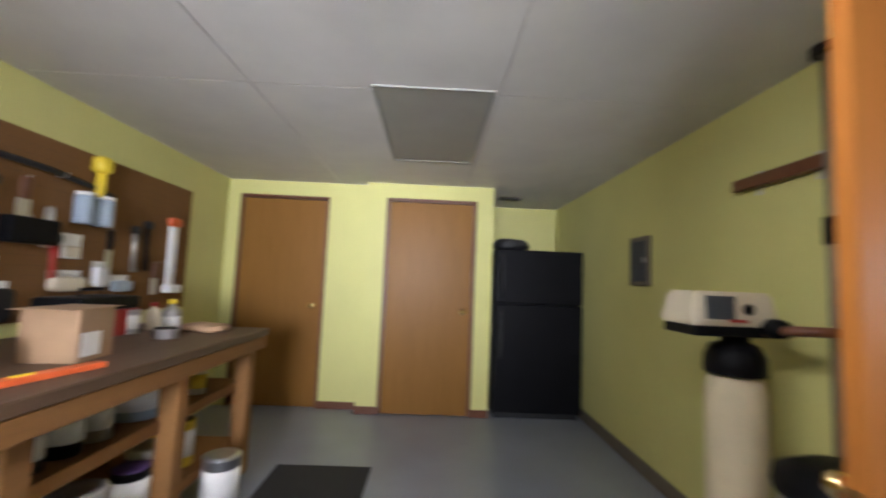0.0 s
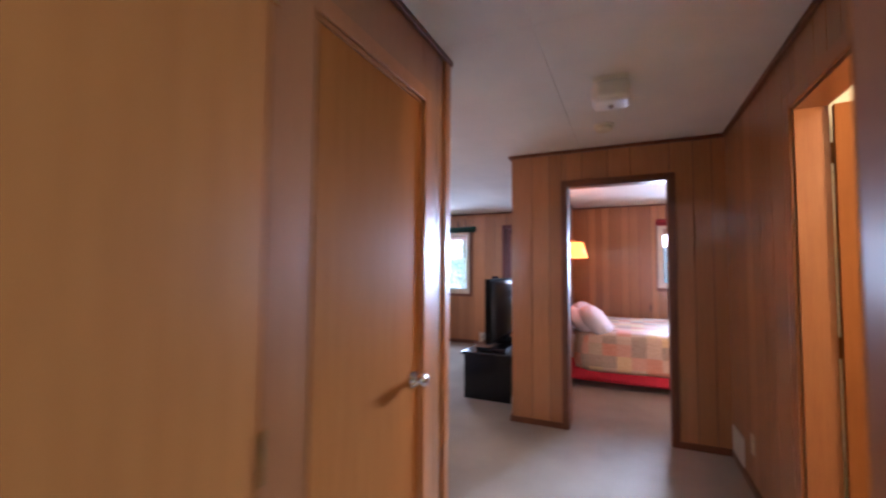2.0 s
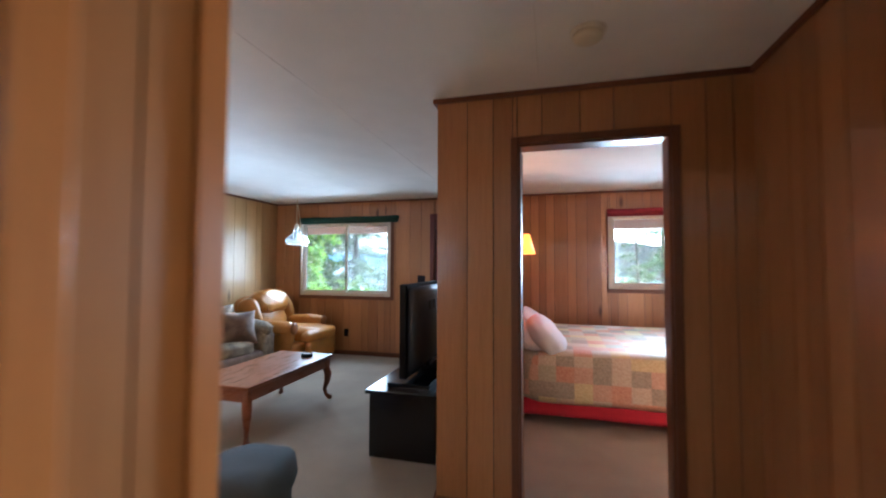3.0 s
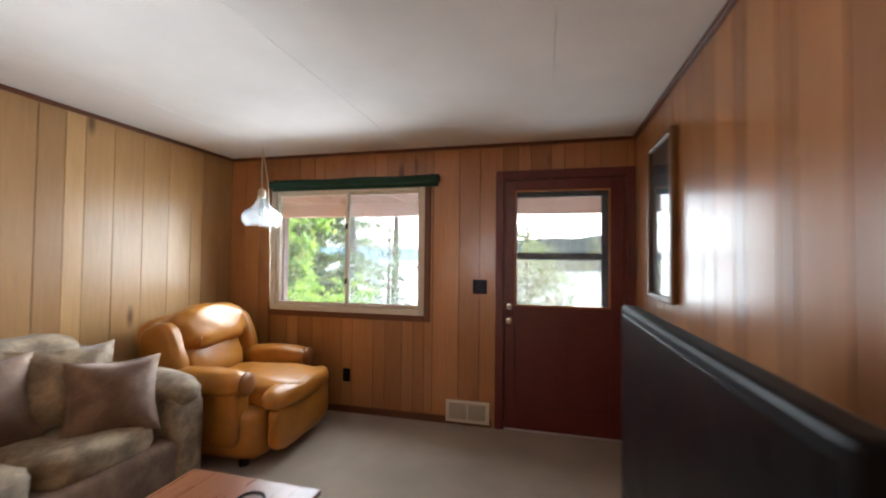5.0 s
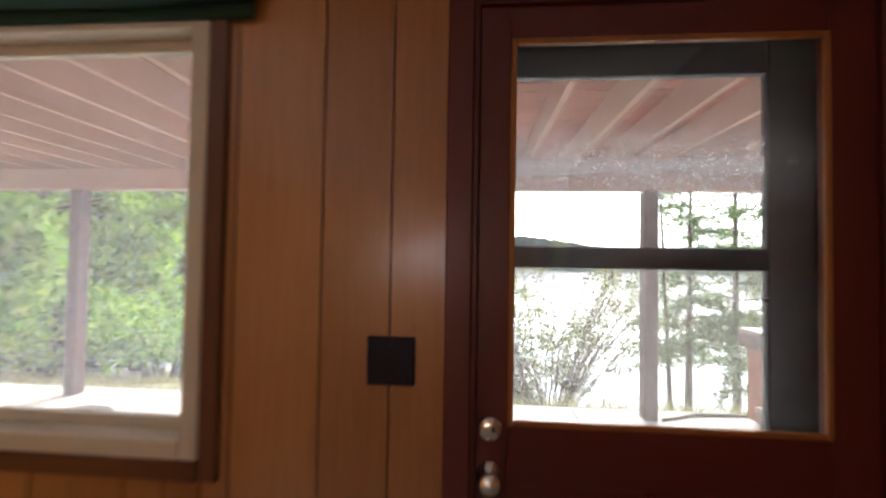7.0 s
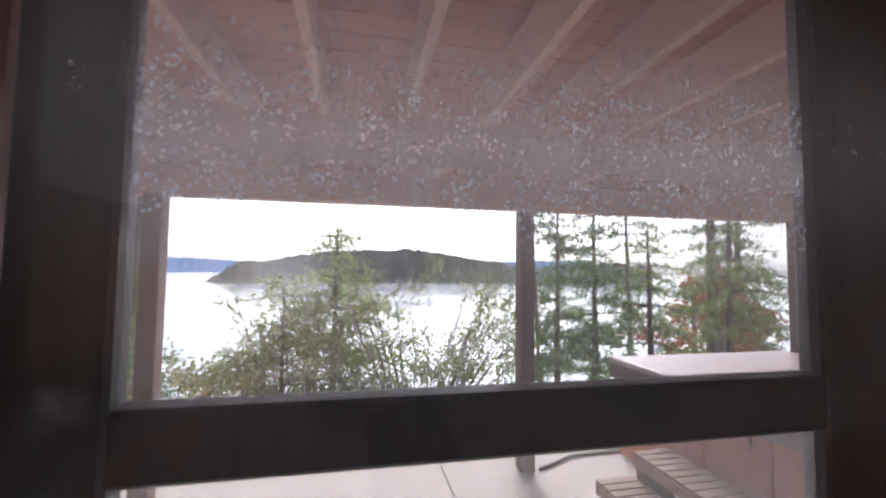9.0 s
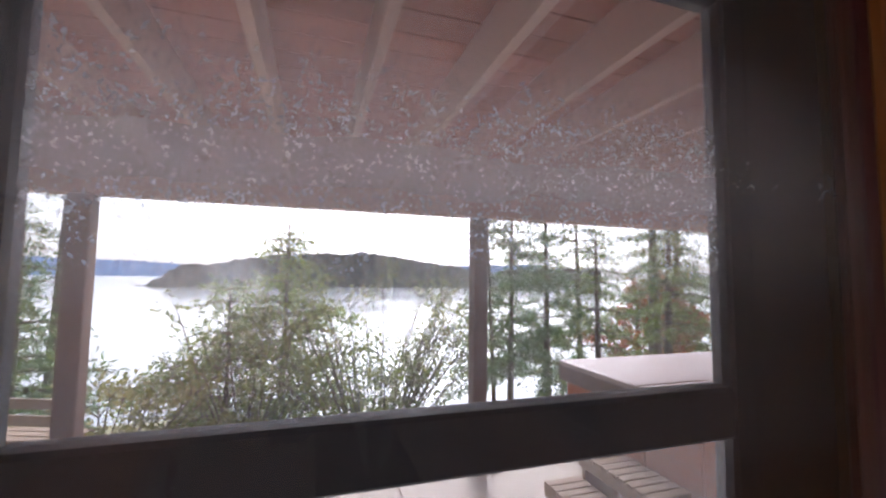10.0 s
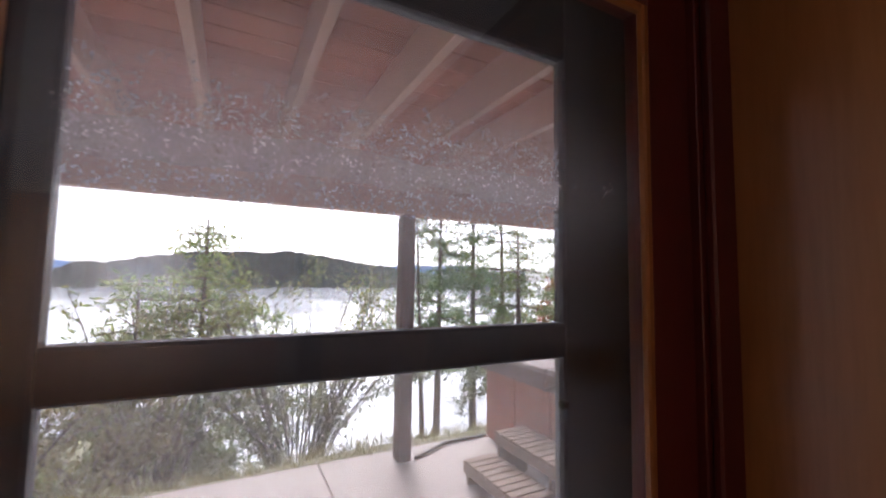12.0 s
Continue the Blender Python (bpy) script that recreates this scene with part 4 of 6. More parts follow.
def make_recliner():
    r = thing("recliner_chair", pose(7.21, 4.32, 0, 0, 0, 4), "tan leather recliner with padded headrest", "armchair")
    part("base", soft((0, 0.0, 0.20), (0.86, 0.86, 0.32), 12, 6, 0.004, 1), "leather", r, "", True)
    part("footrest", soft((0, -0.50, 0.23), (0.74, 0.11, 0.30), 6, 7, 0.010, 2), "leather", r, "padded fold-out footrest", True)
    part("seat", soft((0, -0.17, 0.42), (0.60, 0.80, 0.20), 4, 9, 0.014, 3), "leather", r, "plump seat cushion", True)
    part("seat_front", soft((0, -0.47, 0.415), (0.78, 0.22, 0.17), 3.0, 9, 0.012, 31), "leather", r, "rounded front roll of the seat", True)
    tilt = Euler((radians(-20), 0, 0)).to_matrix()
    part("back_frame", soft((0, 0.42, 0.53), (0.80, 0.16, 0.82), 6, 7, 0.006, 4, tilt), "leather", r, "", True)
    part("lower_back", soft((0, 0.28, 0.59), (0.58, 0.22, 0.32), 3.5, 9, 0.014, 5, tilt), "leather", r, "", True)
    part("headrest", soft((0, 0.32, 0.83), (0.70, 0.30, 0.34), 3.0, 10, 0.022, 6, tilt), "leather", r, "bulging headrest pillow", True)
    # crease shade comes from the darker leather of these pleats
    for k in range(5):
        x = -0.24 + 0.12 * k
        part("pleat", tube([(x, 0.205 - 0.01 * (k % 2), 0.70), (x + 0.012, 0.178, 0.75), (x + 0.008, 0.172, 0.80)], [0.003, 0.007, 0.002], 6), "leather_dark", r, "", True)
    for s in (-1, 1):
        part("wing", soft((s * 0.385, 0.33, 0.69), (0.13, 0.30, 0.44), 3.2, 7, 0.010, 8 + s, tilt), "leather", r, "", True)
        arm = part("arm", merge(soft((s * 0.40, 0.0, 0.34), (0.15, 0.60, 0.44), 8, 6, 0.004, 12 + s), soft((s * 0.40, -0.03, 0.535), (0.22, 0.62, 0.18), 2.8, 8, 0.010, 15 + s)), "leather", r, "", True)
        part("scroll", spin([(0.080, 0.0), (0.077, -0.014), (0.045, -0.026), (0.004, -0.028)], 22, (s * 0.40, -0.318, 0.535), "y"), "leather_dark", arm, "", True)
    for x in (-0.38, 0.38):
        for y in (-0.3, 0.36):
            part("foot", spin([(0.03, 0.0), (0.03, 0.05)], 12, (x, y, 0)), "black", r)
    return r


make_recliner()


def make_coffee_table():
    t = thing("coffee_table", pose(5.405, 3.245, 0), "reddish cherry coffee table with carved cabriole legs", "table")
    hx, hy, h = 0.61, 0.312, 0.445
    part("tabletop", merge(slab((-hx, -hy, h - 0.022), (hx, hy, h), 0.008, 2), slab((-hx + 0.012, -hy + 0.012, h - 0.034), (hx - 0.012, hy - 0.012, h - 0.022), 0.004)), "cherry", t)
    for a, b in (((-hx + 0.05, -hy + 0.03), (hx - 0.05, -hy + 0.05)), ((-hx + 0.05, hy - 0.05), (hx - 0.05, hy - 0.03)), ((-hx + 0.03, -hy + 0.05), (-hx + 0.05, hy - 0.05)), ((hx - 0.05, -hy + 0.05), (hx - 0.03, hy - 0.05))):
        part("apron", slab((*a, h - 0.125), (*b, h - 0.034), 0.003), "cherry", t)
    for x in spread(-hx + 0.10, hx - 0.10, 9):
        part("bead", spin([(0.003, -0.0), (0.010, -0.003), (0.006, -0.008)], 8, (x, -hy + 0.03, h - 0.075), "y"), "cherry", t)
    for sx in (-1, 1):
        for sy in (-1, 1):
            x, y = sx * (hx - 0.055), sy * (hy - 0.055)
            path = [(x, y, h - 0.034), (x, y, h - 0.12), (x + sx * 0.018, y + sy * 0.018, h - 0.19), (x + sx * 0.012, y + sy * 0.012, h - 0.27), (x - sx * 0.004, y - sy * 0.004, h - 0.34), (x + sx * 0.008, y + sy * 0.008, h - 0.40), (x + sx * 0.030, y + sy * 0.030, 0.018), (x + sx * 0.034, y + sy * 0.034, 0.0)]
            leg = part("leg", tube(path, [0.036, 0.037, 0.038, 0.030, 0.021, 0.018, 0.026, 0.022], 12), "cherry", t, "", True)
            part("knee_block", slab((x - 0.034, y - 0.034, h - 0.125), (x + 0.034, y + 0.034, h - 0.035), 0.006), "cherry", leg)
    return t


make_coffee_table()
coaster = thing("coaster_stack", pose(5.83, 3.12, 0.445), "small round black coaster holder on the coffee table", "coaster")
part("dish", spin([(0.052, 0.0), (0.055, 0.006), (0.055, 0.034), (0.048, 0.036), (0.046, 0.014), (0.004, 0.013)], 24), "black", coaster, "", True)
part("coaster", spin([(0.044, 0.014), (0.044, 0.030)], 22), "trim", coaster)

stand = thing("tv_stand", pose(0, 0, 0), "black lacquered television stand with raised shelf", "tv stand")
part("top", slab((4.90, 1.50, 0.445), (6.12, 2.045, 0.475), 0.006), "black_wood", stand)
for a, b in (((4.93, 1.53, 0.0), (4.96, 2.02, 0.445)), ((6.06, 1.53, 0.0), (6.09, 2.02, 0.445))):
    part("side_panel", slab(a, b, 0.003), "black_wood", stand)
part("back_panel", slab((4.96, 1.53, 0.06), (6.06, 1.545, 0.445)), "black_wood", stand)
part("shelf", slab((4.96, 1.545, 0.08), (6.06, 2.0, 0.10)), "black_wood", stand)
for a in (4.965, 5.515):
    d = part("door", slab((a, 2.0, 0.105), (a + 0.54, 2.02, 0.44), 0.003), "black_wood", stand)
    part("knob", spin([(0.012, 0.0), (0.009, 0.012), (0.013, 0.022), (0.002, 0.026)], 14, (5.47 if a < 5 else 5.55, 2.02, 0.27), "y"), "steel", d, "", True)
for x in (4.96, 5.88):
    part("plinth", slab((x, 1.98, 0.0), (x + 0.18, 2.0, 0.08), 0.003), "black_wood", stand)
part("raised_shelf", slab((4.965, 1.58, 0.476), (6.05, 1.90, 0.520), 0.005), "black_wood", stand)

tv = thing("television", pose(5.51, 1.75, 0.52), "large black flat television on its foot", "television")
part("bezel", slab((-0.56, 0.0, 0.03), (0.56, 0.055, 0.70), 0.012, 2), "black", tv)
part("screen", slab((-0.525, 0.0545, 0.075), (0.525, 0.058, 0.672), 0.001), "screen", tv, "dark switched-off screen")
hump = bmesh.new()
for v in cuboid(hump, (-0.545, -0.085, 0.05), (0.545, 0.002, 0.69)):
    if v.co.y < -0.05:
        v.co.x *= 0.90
        v.co.z = 0.13 + (v.co.z - 0.06) * 0.78
bmesh.ops.bevel(hump, geom=hump.edges[:], offset=0.02, segments=3, affect="EDGES")
back_shell = part("back_shell", hump, "grey_plastic", tv, "dark grey moulded back", True)
for i in range(6):
    part("vent_slot", slab((-0.30 + i * 0.11, -0.0875, 0.50), (-0.24 + i * 0.11, -0.0845, 0.57)), "black_matte", back_shell)
part("neck", slab((-0.07, -0.03, 0.0), (0.07, 0.03, 0.05), 0.008), "black", tv)
part("foot", spin([(0.20, 0.0), (0.20, 0.010), (0.14, 0.018), (0.06, 0.022)], 30), "black", tv, "", True)
part("badge", slab((-0.03, 0.0555, 0.050), (0.03, 0.0570, 0.060)), "steel", tv)
part("power_cable", tube([(-0.30, -0.09, 0.10), (-0.33, -0.12, 0.04), (-0.30, -0.14, 0.006), (-0.20, -0.15, 0.006)], 0.006), "black", tv, "", True)

pend = thing("pendant_lamp", pose(7.56, 4.46, CEIL), "swag pendant lamp with clear bell glass", "lamp")
part("hook", tube([(0, 0, 0), (0, 0, -0.03), (0.01, 0, -0.04), (0.012, 0, -0.03)], 0.004), "brass", pend)
part("cord", tube([(0, 0, -0.03), (-0.005, 0.0, -0.20), (0, 0, -0.40)], 0.005), "cream", pend, "cream cord", True)
part("swag_cord", tube([(0.005, 0, -0.03), (0.05, -0.02, -0.30), (0.07, -0.03, -0.60), (0.08, -0.04, -1.35)], 0.005), "cream", pend, "loose cream cord hanging down", True)
part("cap", spin([(0.012, -0.36), (0.030, -0.38), (0.034, -0.43), (0.028, -0.45)], 20), "cream", pend, "", True)
part("shade", spin([(0.030, -0.43), (0.045, -0.45), (0.055, -0.49), (0.075, -0.52), (0.125, -0.555), (0.158, -0.60), (0.160, -0.635), (0.140, -0.675), (0.132, -0.69), (0.129, -0.688), (0.137, -0.673), (0.157, -0.634), (0.155, -0.602), (0.122, -0.558), (0.072, -0.523), (0.03, -0.455)], 36), "pendant_glass", pend, "clear bell-shaped glass shade", True)
part("bulb", spin([(0.014, -0.45), (0.016, -0.49), (0.030, -0.53), (0.034, -0.56), (0.024, -0.59), (0.004, -0.60)], 18), "bulb_grey", pend, "unlit bulb", True)

pic = thing("framed_picture", pose(0, 0, 0), "tall framed dark print under glass", "picture")
PX0, PX1, PZ0, PZ1, PY = 6.855, 7.365, 1.150, 2.090, 1.402
for a, b in (((PX0, PZ0), (PX0 + 0.035, PZ1)), ((PX1 - 0.035, PZ0), (PX1, PZ1)), ((PX0 + 0.035, PZ0), (PX1 - 0.035, PZ0 + 0.035)), ((PX0 + 0.035, PZ1 - 0.035), (PX1 - 0.035, PZ1))):
    part("frame_bar", slab((a[0], PY, a[1]), (b[0], PY + 0.034, b[1]), 0.006), "gilt", pic)
part("print", slab((PX0 + 0.03, PY, PZ0 + 0.03), (PX1 - 0.03, PY + 0.012, PZ1 - 0.03)), "picture", pic, "dark blue-green print")
part("glass", slab((PX0 + 0.03, PY + 0.018, PZ0 + 0.03), (PX1 - 0.03, PY + 0.020, PZ1 - 0.03)), "picture_glass", pic, "reflecting glass")


def valance(y0, y1, z, material, label):
    v = thing("valance", pose(0, 0, 0), label, "valance")
    bm = tube([(EAST - 0.045, y, z + 0.004 * math.sin(y * 9)) for y in spread(y0, y1, 14)], 0.034, 14)
    part("rolled_cloth", bm, material, v, "", True)
    part("flap", slab((EAST - 0.020, y0 + 0.01, z - 0.062), (EAST - 0.012, y1 - 0.01, z + 0.034), 0.003), material, v)
    for y in (y0 + 0.06, y1 - 0.06):
        part("bracket", slab((EAST - 0.05, y - 0.012, z + 0.026), (EAST, y + 0.012, z + 0.042), 0.002), "black", v)
    return v


valance(2.945, 4.60, 2.060, "green_cloth", "rolled dark green cloth valance above the window")
valance(-1.42, 0.06, 2.060, "red_cloth", "rolled dark red cloth valance above the bedroom window")

vent = thing("wall_vent", pose(0, 0, 0), "cream enamel warm-air vent with two grilles", "vent")
part("frame", slabs([((EAST - 0.022, 2.505, 0.025), (EAST - 0.012, 2.87, 0.052)), ((EAST - 0.022, 2.505, 0.178), (EAST - 0.012, 2.87, 0.205)), ((EAST - 0.022, 2.505, 0.052), (EAST - 0.012, 2.535, 0.178)), ((EAST - 0.022, 2.84, 0.052), (EAST - 0.012, 2.87, 0.178)), ((EAST - 0.022, 2.68, 0.052), (EAST - 0.012, 2.695, 0.178))], 0.002), "vent", vent)
part("duct", slab((EAST - 0.0118, 2.52, 0.04), (EAST - 0.010, 2.855, 0.19)), "black_matte", vent)
for z in spread(0.060, 0.170, 11):
    part("louver", slab((EAST - 0.019, 2.535, z - 0.0025), (EAST - 0.013, 2.84, z + 0.0025)), "vent", vent)

sw = thing("light_switch", pose(0, 0, 0), "square blue-black blank switch plate", "light switch")
part("plate", slab((EAST - 0.008, 2.534, 1.090), (EAST, 2.652, 1.208), 0.003), "plate_navy", sw)
for z in (1.108, 1.190):
    part("screw", spin([(0.004, 0.0), (0.004, -0.0015), (0.001, -0.002)], 10, (EAST - 0.008, 2.593, z), "x"), "black_matte", sw)


def outlet(m, plate, holes, label):
    o = thing("wall_outlet", m, label, "outlet")
    part("plate", slab((-0.036, -0.006, -0.058), (0.036, 0.0, 0.058), 0.003), plate, o)
    for z in (-0.024, 0.024):
        s = part("socket", slab((-0.017, -0.009, z - 0.015), (0.017, -0.005, z + 0.015), 0.002), plate, o)
        for x in (-0.006, 0.006):
            part("slot", slab((x - 0.0012, -0.0096, z - 0.005), (x + 0.0012, -0.0085, z + 0.005)), holes, s)
    return o


outlet(pose(EAST, 3.793, 0.328, 0, 0, -90), "black", "black_matte", "black wall outlet on the panelling")
outlet(pose(3.98, -0.21, 0.28, 0, 0, 180), "cream", "black_matte", "cream wall outlet in the hall")
shop_sw = thing("light_switch", pose(0, 0, 0), "grey workshop light switch beside the doorway", "light switch")
part("plate", slab((1.443, 0.07, 1.06), (1.45, 0.14, 1.18), 0.002), "grey_plastic", shop_sw)
part("toggle", slab((1.430, 0.100, 1.110), (1.444, 0.110, 1.130), 0.002), "white", shop_sw)

ottoman = thing("footstool", pose(3.93, 2.22, 0, 0, 0, 15), "slate blue velour footstool with rounded top", "footstool")
part("cushion", soft((0, 0, 0.30), (0.52, 0.44, 0.20), 3.5, 8, 0.012, 5), "blue_cloth", ottoman, "", True)
part("body", soft((0, 0, 0.15), (0.44, 0.36, 0.20), 9, 6, 0.004, 6), "blue_cloth", ottoman, "", True)
for x in (-0.17, 0.17):
    for y in (-0.13, 0.13):
        part("foot", spin([(0.02, 0.0), (0.028, 0.06)], 12, (x, y, 0)), "trim", ottoman)

# ---- hall ----
reg = thing("wall_register", pose(0, 0, 0), "white enamel warm-air register near the hall floor", "vent")
part("frame", slabs([((4.19, -0.21, 0.055), (4.47, -0.200, 0.075)), ((4.19, -0.21, 0.215), (4.47, -0.200, 0.235)), ((4.19, -0.21, 0.075), (4.21, -0.200, 0.215)), ((4.45, -0.21, 0.075), (4.47, -0.200, 0.215))], 0.002), "white", reg)
part("duct", slab((4.20, -0.2095, 0.065), (4.46, -0.2080, 0.225)), "grey_plastic", reg)
for x in spread(4.220, 4.440, 16):
    part("slat", slab((x - 0.0025, -0.207, 0.075), (x + 0.0025, -0.201, 0.215)), "white", reg)
hl = thing("ceiling_light", pose(3.27, 0.53, CEIL), "square glass ceiling light, switched off", "ceiling light")
part("base", slab((-0.085, -0.085, -0.025), (0.085, 0.085, 0.0), 0.004), "vent", hl)
part("diffuser", soft((0, 0, -0.075), (0.19, 0.19, 0.11), 6, 7, 0.0, 1), "frost", hl, "frosted square glass", True)
part("finial", spin([(0.012, -0.142), (0.016, -0.134), (0.012, -0.126)], 12), "chrome", hl, "", True)
sm = thing("smoke_detector", pose(3.97, 0.60, CEIL), "round cream smoke detector on the ceiling", "smoke detector")
part("base", spin([(0.072, 0.0), (0.072, -0.012), (0.066, -0.014)], 30), "vent", sm, "", True)
part("cover", spin([(0.060, -0.013), (0.060, -0.030), (0.050, -0.040), (0.020, -0.044), (0.002, -0.044)], 30), "cream", sm, "", True)

# ---- bedroom ----
bed = thing("bed", pose(0, 0, 0), "bed with red skirted base and tall mattress", "bed")
part("skirted_base", soft((6.70, 0.12, 0.20), (1.74, 2.18, 0.25), 24, 9, 0.006, 1), "bed_red", bed, "bright red cloth skirt", True)
part("mattress", soft((6.70, 0.12, 0.45), (1.72, 2.16, 0.28), 16, 7, 0.004, 2), "pillow_white", bed, "", True)
for x in (5.95, 7.45):
    for y in (-0.85, 1.1):
        part("leg", spin([(0.025, 0.0), (0.025, 0.08)], 12, (x, y, 0)), "black", bed)
part("headboard", slab((5.80, 1.225, 0.15), (7.58, 1.265, 0.92), 0.012), "trim", bed)
tagged(part("quilt", soft((6.70, 0.04, 0.415), (1.84, 2.06, 0.45), 13, 12, 0.012, 4), "quilt", None, "", True), "pastel patchwork quilt spread over the bed", "quilt")
for x, y, z, rz, lean, seed in ((6.15, 0.98, 0.70, 8, -50, 3), (6.10, 0.80, 0.72, -4, -42, 6), (7.1, 0.98, 0.70, -6, -52, 9)):
    p = tagged(part("bed_pillow", soft((0, 0, 0), (0.64, 0.20, 0.44), 2.8, 8, 0.014, seed), "pillow_white", None, "", True), "pale lilac pillow at the head of the bed", "pillow", "pillows on the bed")
    p.matrix_world = pose(x, y, z, lean, 0, rz)
wl = thing("bedside_lamp", pose(6.20, 1.05, 0), "lit orange-shaded swing lamp on the bedroom wall", "lamp")
part("shade", spin([(0.145, 1.47), (0.095, 1.66), (0.093, 1.66), (0.143, 1.47)], 30), "orange_shade", wl, "glowing orange shade", True)
part("bulb", spin([(0.004, 1.51), (0.022, 1.53), (0.026, 1.56), (0.014, 1.60)], 16), "bulb", wl, "", True)
part("arm", tube([(0, 0, 1.60), (0, 0, 1.69), (0, 0.10, 1.70), (0, 0.215, 1.62)], 0.008), "brass", wl, "", True)
part("wall_plate", slab((-0.03, 0.213, 1.54), (0.03, 0.222, 1.70), 0.003), "brass", wl)

# ---- bathroom glimpse ----
bl = thing("bath_light", pose(2.55, -1.1, CEIL), "warm globe ceiling light", "ceiling light")
part("base", spin([(0.07, 0.0), (0.07, -0.03)], 24), "brass", bl)
part("globe", spin([(0.03, -0.03), (0.09, -0.08), (0.10, -0.13), (0.07, -0.19), (0.01, -0.21)], 26), "bulb", bl, "", True)


# ---- workshop ----
# fixture added overhead, out of view, to go with the overhead lamp
tl = thing("added_shop_light", pose(-0.35, 0.50, SHOP_CEIL), "unseen fluorescent light added on the workshop ceiling", "ceiling light")
part("housing", slab((-0.12, -0.62, -0.05), (0.12, 0.62, 0.0), 0.006), "white", tl)
for x in (-0.06, 0.06):
    part("tube", spin([(0.013, -0.58), (0.013, 0.58)], 12, (x, 0, -0.066), "y"), "tube", tl)
tr = thing("ceiling_panel_light", pose(0, 0, 0), "unlit grey troffer panel flush in the workshop ceiling", "ceiling light")
part("diffuser", slab((-0.375, 2.11, SHOP_CEIL - 0.006), (0.205, 3.30, SHOP_CEIL - 0.002)), "troffer", tr)
part("frame", slabs([((-0.39, 2.095, SHOP_CEIL - 0.010), (-0.375, 3.315, SHOP_CEIL - 0.001)), ((0.205, 2.095, SHOP_CEIL - 0.010), (0.22, 3.315, SHOP_CEIL - 0.001)), ((-0.375, 2.095, SHOP_CEIL - 0.010), (0.205, 2.11, SHOP_CEIL - 0.001)), ((-0.375, 3.30, SHOP_CEIL - 0.010), (0.205, 3.315, SHOP_CEIL - 0.001))], 0.002), "troffer", tr)
cr = thing("ceiling_register", pose(0.76, 4.55, SHOP_CEIL), "dark metal register in the niche ceiling", "vent")
part("frame", slab((-0.13, -0.08, -0.008), (0.13, 0.08, -0.001), 0.003), "base_grey", cr)
for y in spread(-0.06, 0.06, 7):
    part("slat", slab((-0.11, y - 0.003, -0.014), (0.11, y + 0.003, -0.008)), "black_matte", cr)

fridge = thing("refrigerator", pose(0.565, 4.10, 0), "tall black refrigerator in the niche", "refrigerator")
part("body", slab((0.0, 0.07, 0.03), (0.85, 0.84, 1.60), 0.012, 2), "black", fridge)
for z0, z1 in ((0.06, 1.07), (1.085, 1.60)):
    d = part("door", slab((0.002, 0.0, z0), (0.848, 0.066, z1), 0.014, 3), "black", fridge)
    part("handle", tube([(0.06, -0.002, z0 + 0.06 if z0 > 1 else z1 - 0.50), (0.06, -0.045, z0 + 0.09 if z0 > 1 else z1 - 0.46), (0.06, -0.045, z1 - 0.09), (0.06, -0.002, z1 - 0.06)], 0.012), "black_matte", d, "", True)
part("kick_grille", slab((0.02, 0.05, 0.0), (0.83, 0.10, 0.055)), "black_matte", fridge)
bag = tagged(part("folded_bag", soft((0.76, 4.42, 1.665), (0.34, 0.40, 0.13), 3, 7, 0.02, 8), "black_matte", None, "", True), "dark folded bag on top of the refrigerator", "bag")

eb = thing("breaker_panel", pose(0, 0, 0), "grey steel breaker panel on the wall", "electrical panel")
part("box", slab((1.425, 2.94, 1.29), (1.45, 3.19, 1.64), 0.003), "base_grey", eb)
dr = part("door", slab((1.418, 2.96, 1.32), (1.426, 3.17, 1.61), 0.003), "grey_plastic", eb)
part("catch", slab((1.412, 2.97, 1.45), (1.419, 2.985, 1.49), 0.002), "steel", dr)

soften = thing("water_softener", pose(1.165, 1.80, 0), "beige water softener tank with cream control head", "water softener")
part("tank", spin([(0.098, 0.0), (0.105, 0.02), (0.105, 0.86), (0.096, 0.92), (0.08, 0.945)], 36), "tank", soften, "", True)
part("collar", spin([(0.107, 0.945), (0.110, 0.955), (0.107, 1.01), (0.085, 1.055), (0.05, 1.07), (0.05, 1.10)], 32), "black", soften, "", True)
ctl = bmesh.new()
for v in cuboid(ctl, (-0.24, -0.11, 1.135), (0.10, 0.12, 1.265)):
    if v.co.z > 1.2:
        v.co.y *= 0.86
        v.co.x = -0.06 + (v.co.x + 0.06) * 0.86
bmesh.ops.bevel(ctl, geom=ctl.edges[:], offset=0.012, segments=2, affect="EDGES")
head = part("control_head", ctl, "cream", soften, "cream plastic cover")
part("base_plate", slab((-0.225, -0.10, 1.095), (0.09, 0.11, 1.136), 0.006), "black", soften)
part("display", slab((-0.185, -0.1085, 1.160), (-0.075, -0.0990, 1.248), 0.001), "grey_plastic", head, "small printed dial panel")
part("dial", spin([(0.022, -0.110), (0.020, -0.104)], 18, (-0.025, 0, 1.20), "y"), "black", head)
part("label", slab((-0.10, -0.112, 1.150), (-0.03, -0.1045, 1.162)), "red", head, "red label bar")
part("pipe", tube([(0.05, -0.08, 1.115), (0.06, -0.20, 1.135), (0.16, -0.27, 1.14), (0.27, -0.28, 1.14)], 0.018, 12), "trim", soften, "brown supply pipe", True)
part("valve", spin([(0.030, -0.17), (0.036, -0.15), (0.036, -0.11), (0.028, -0.09)], 16, (0.06, 0, 1.135), "y"), "black", soften, "", True)
brine = thing("brine_tank", pose(1.20, 1.38, 0), "grey plastic brine tank with black lid", "tank")
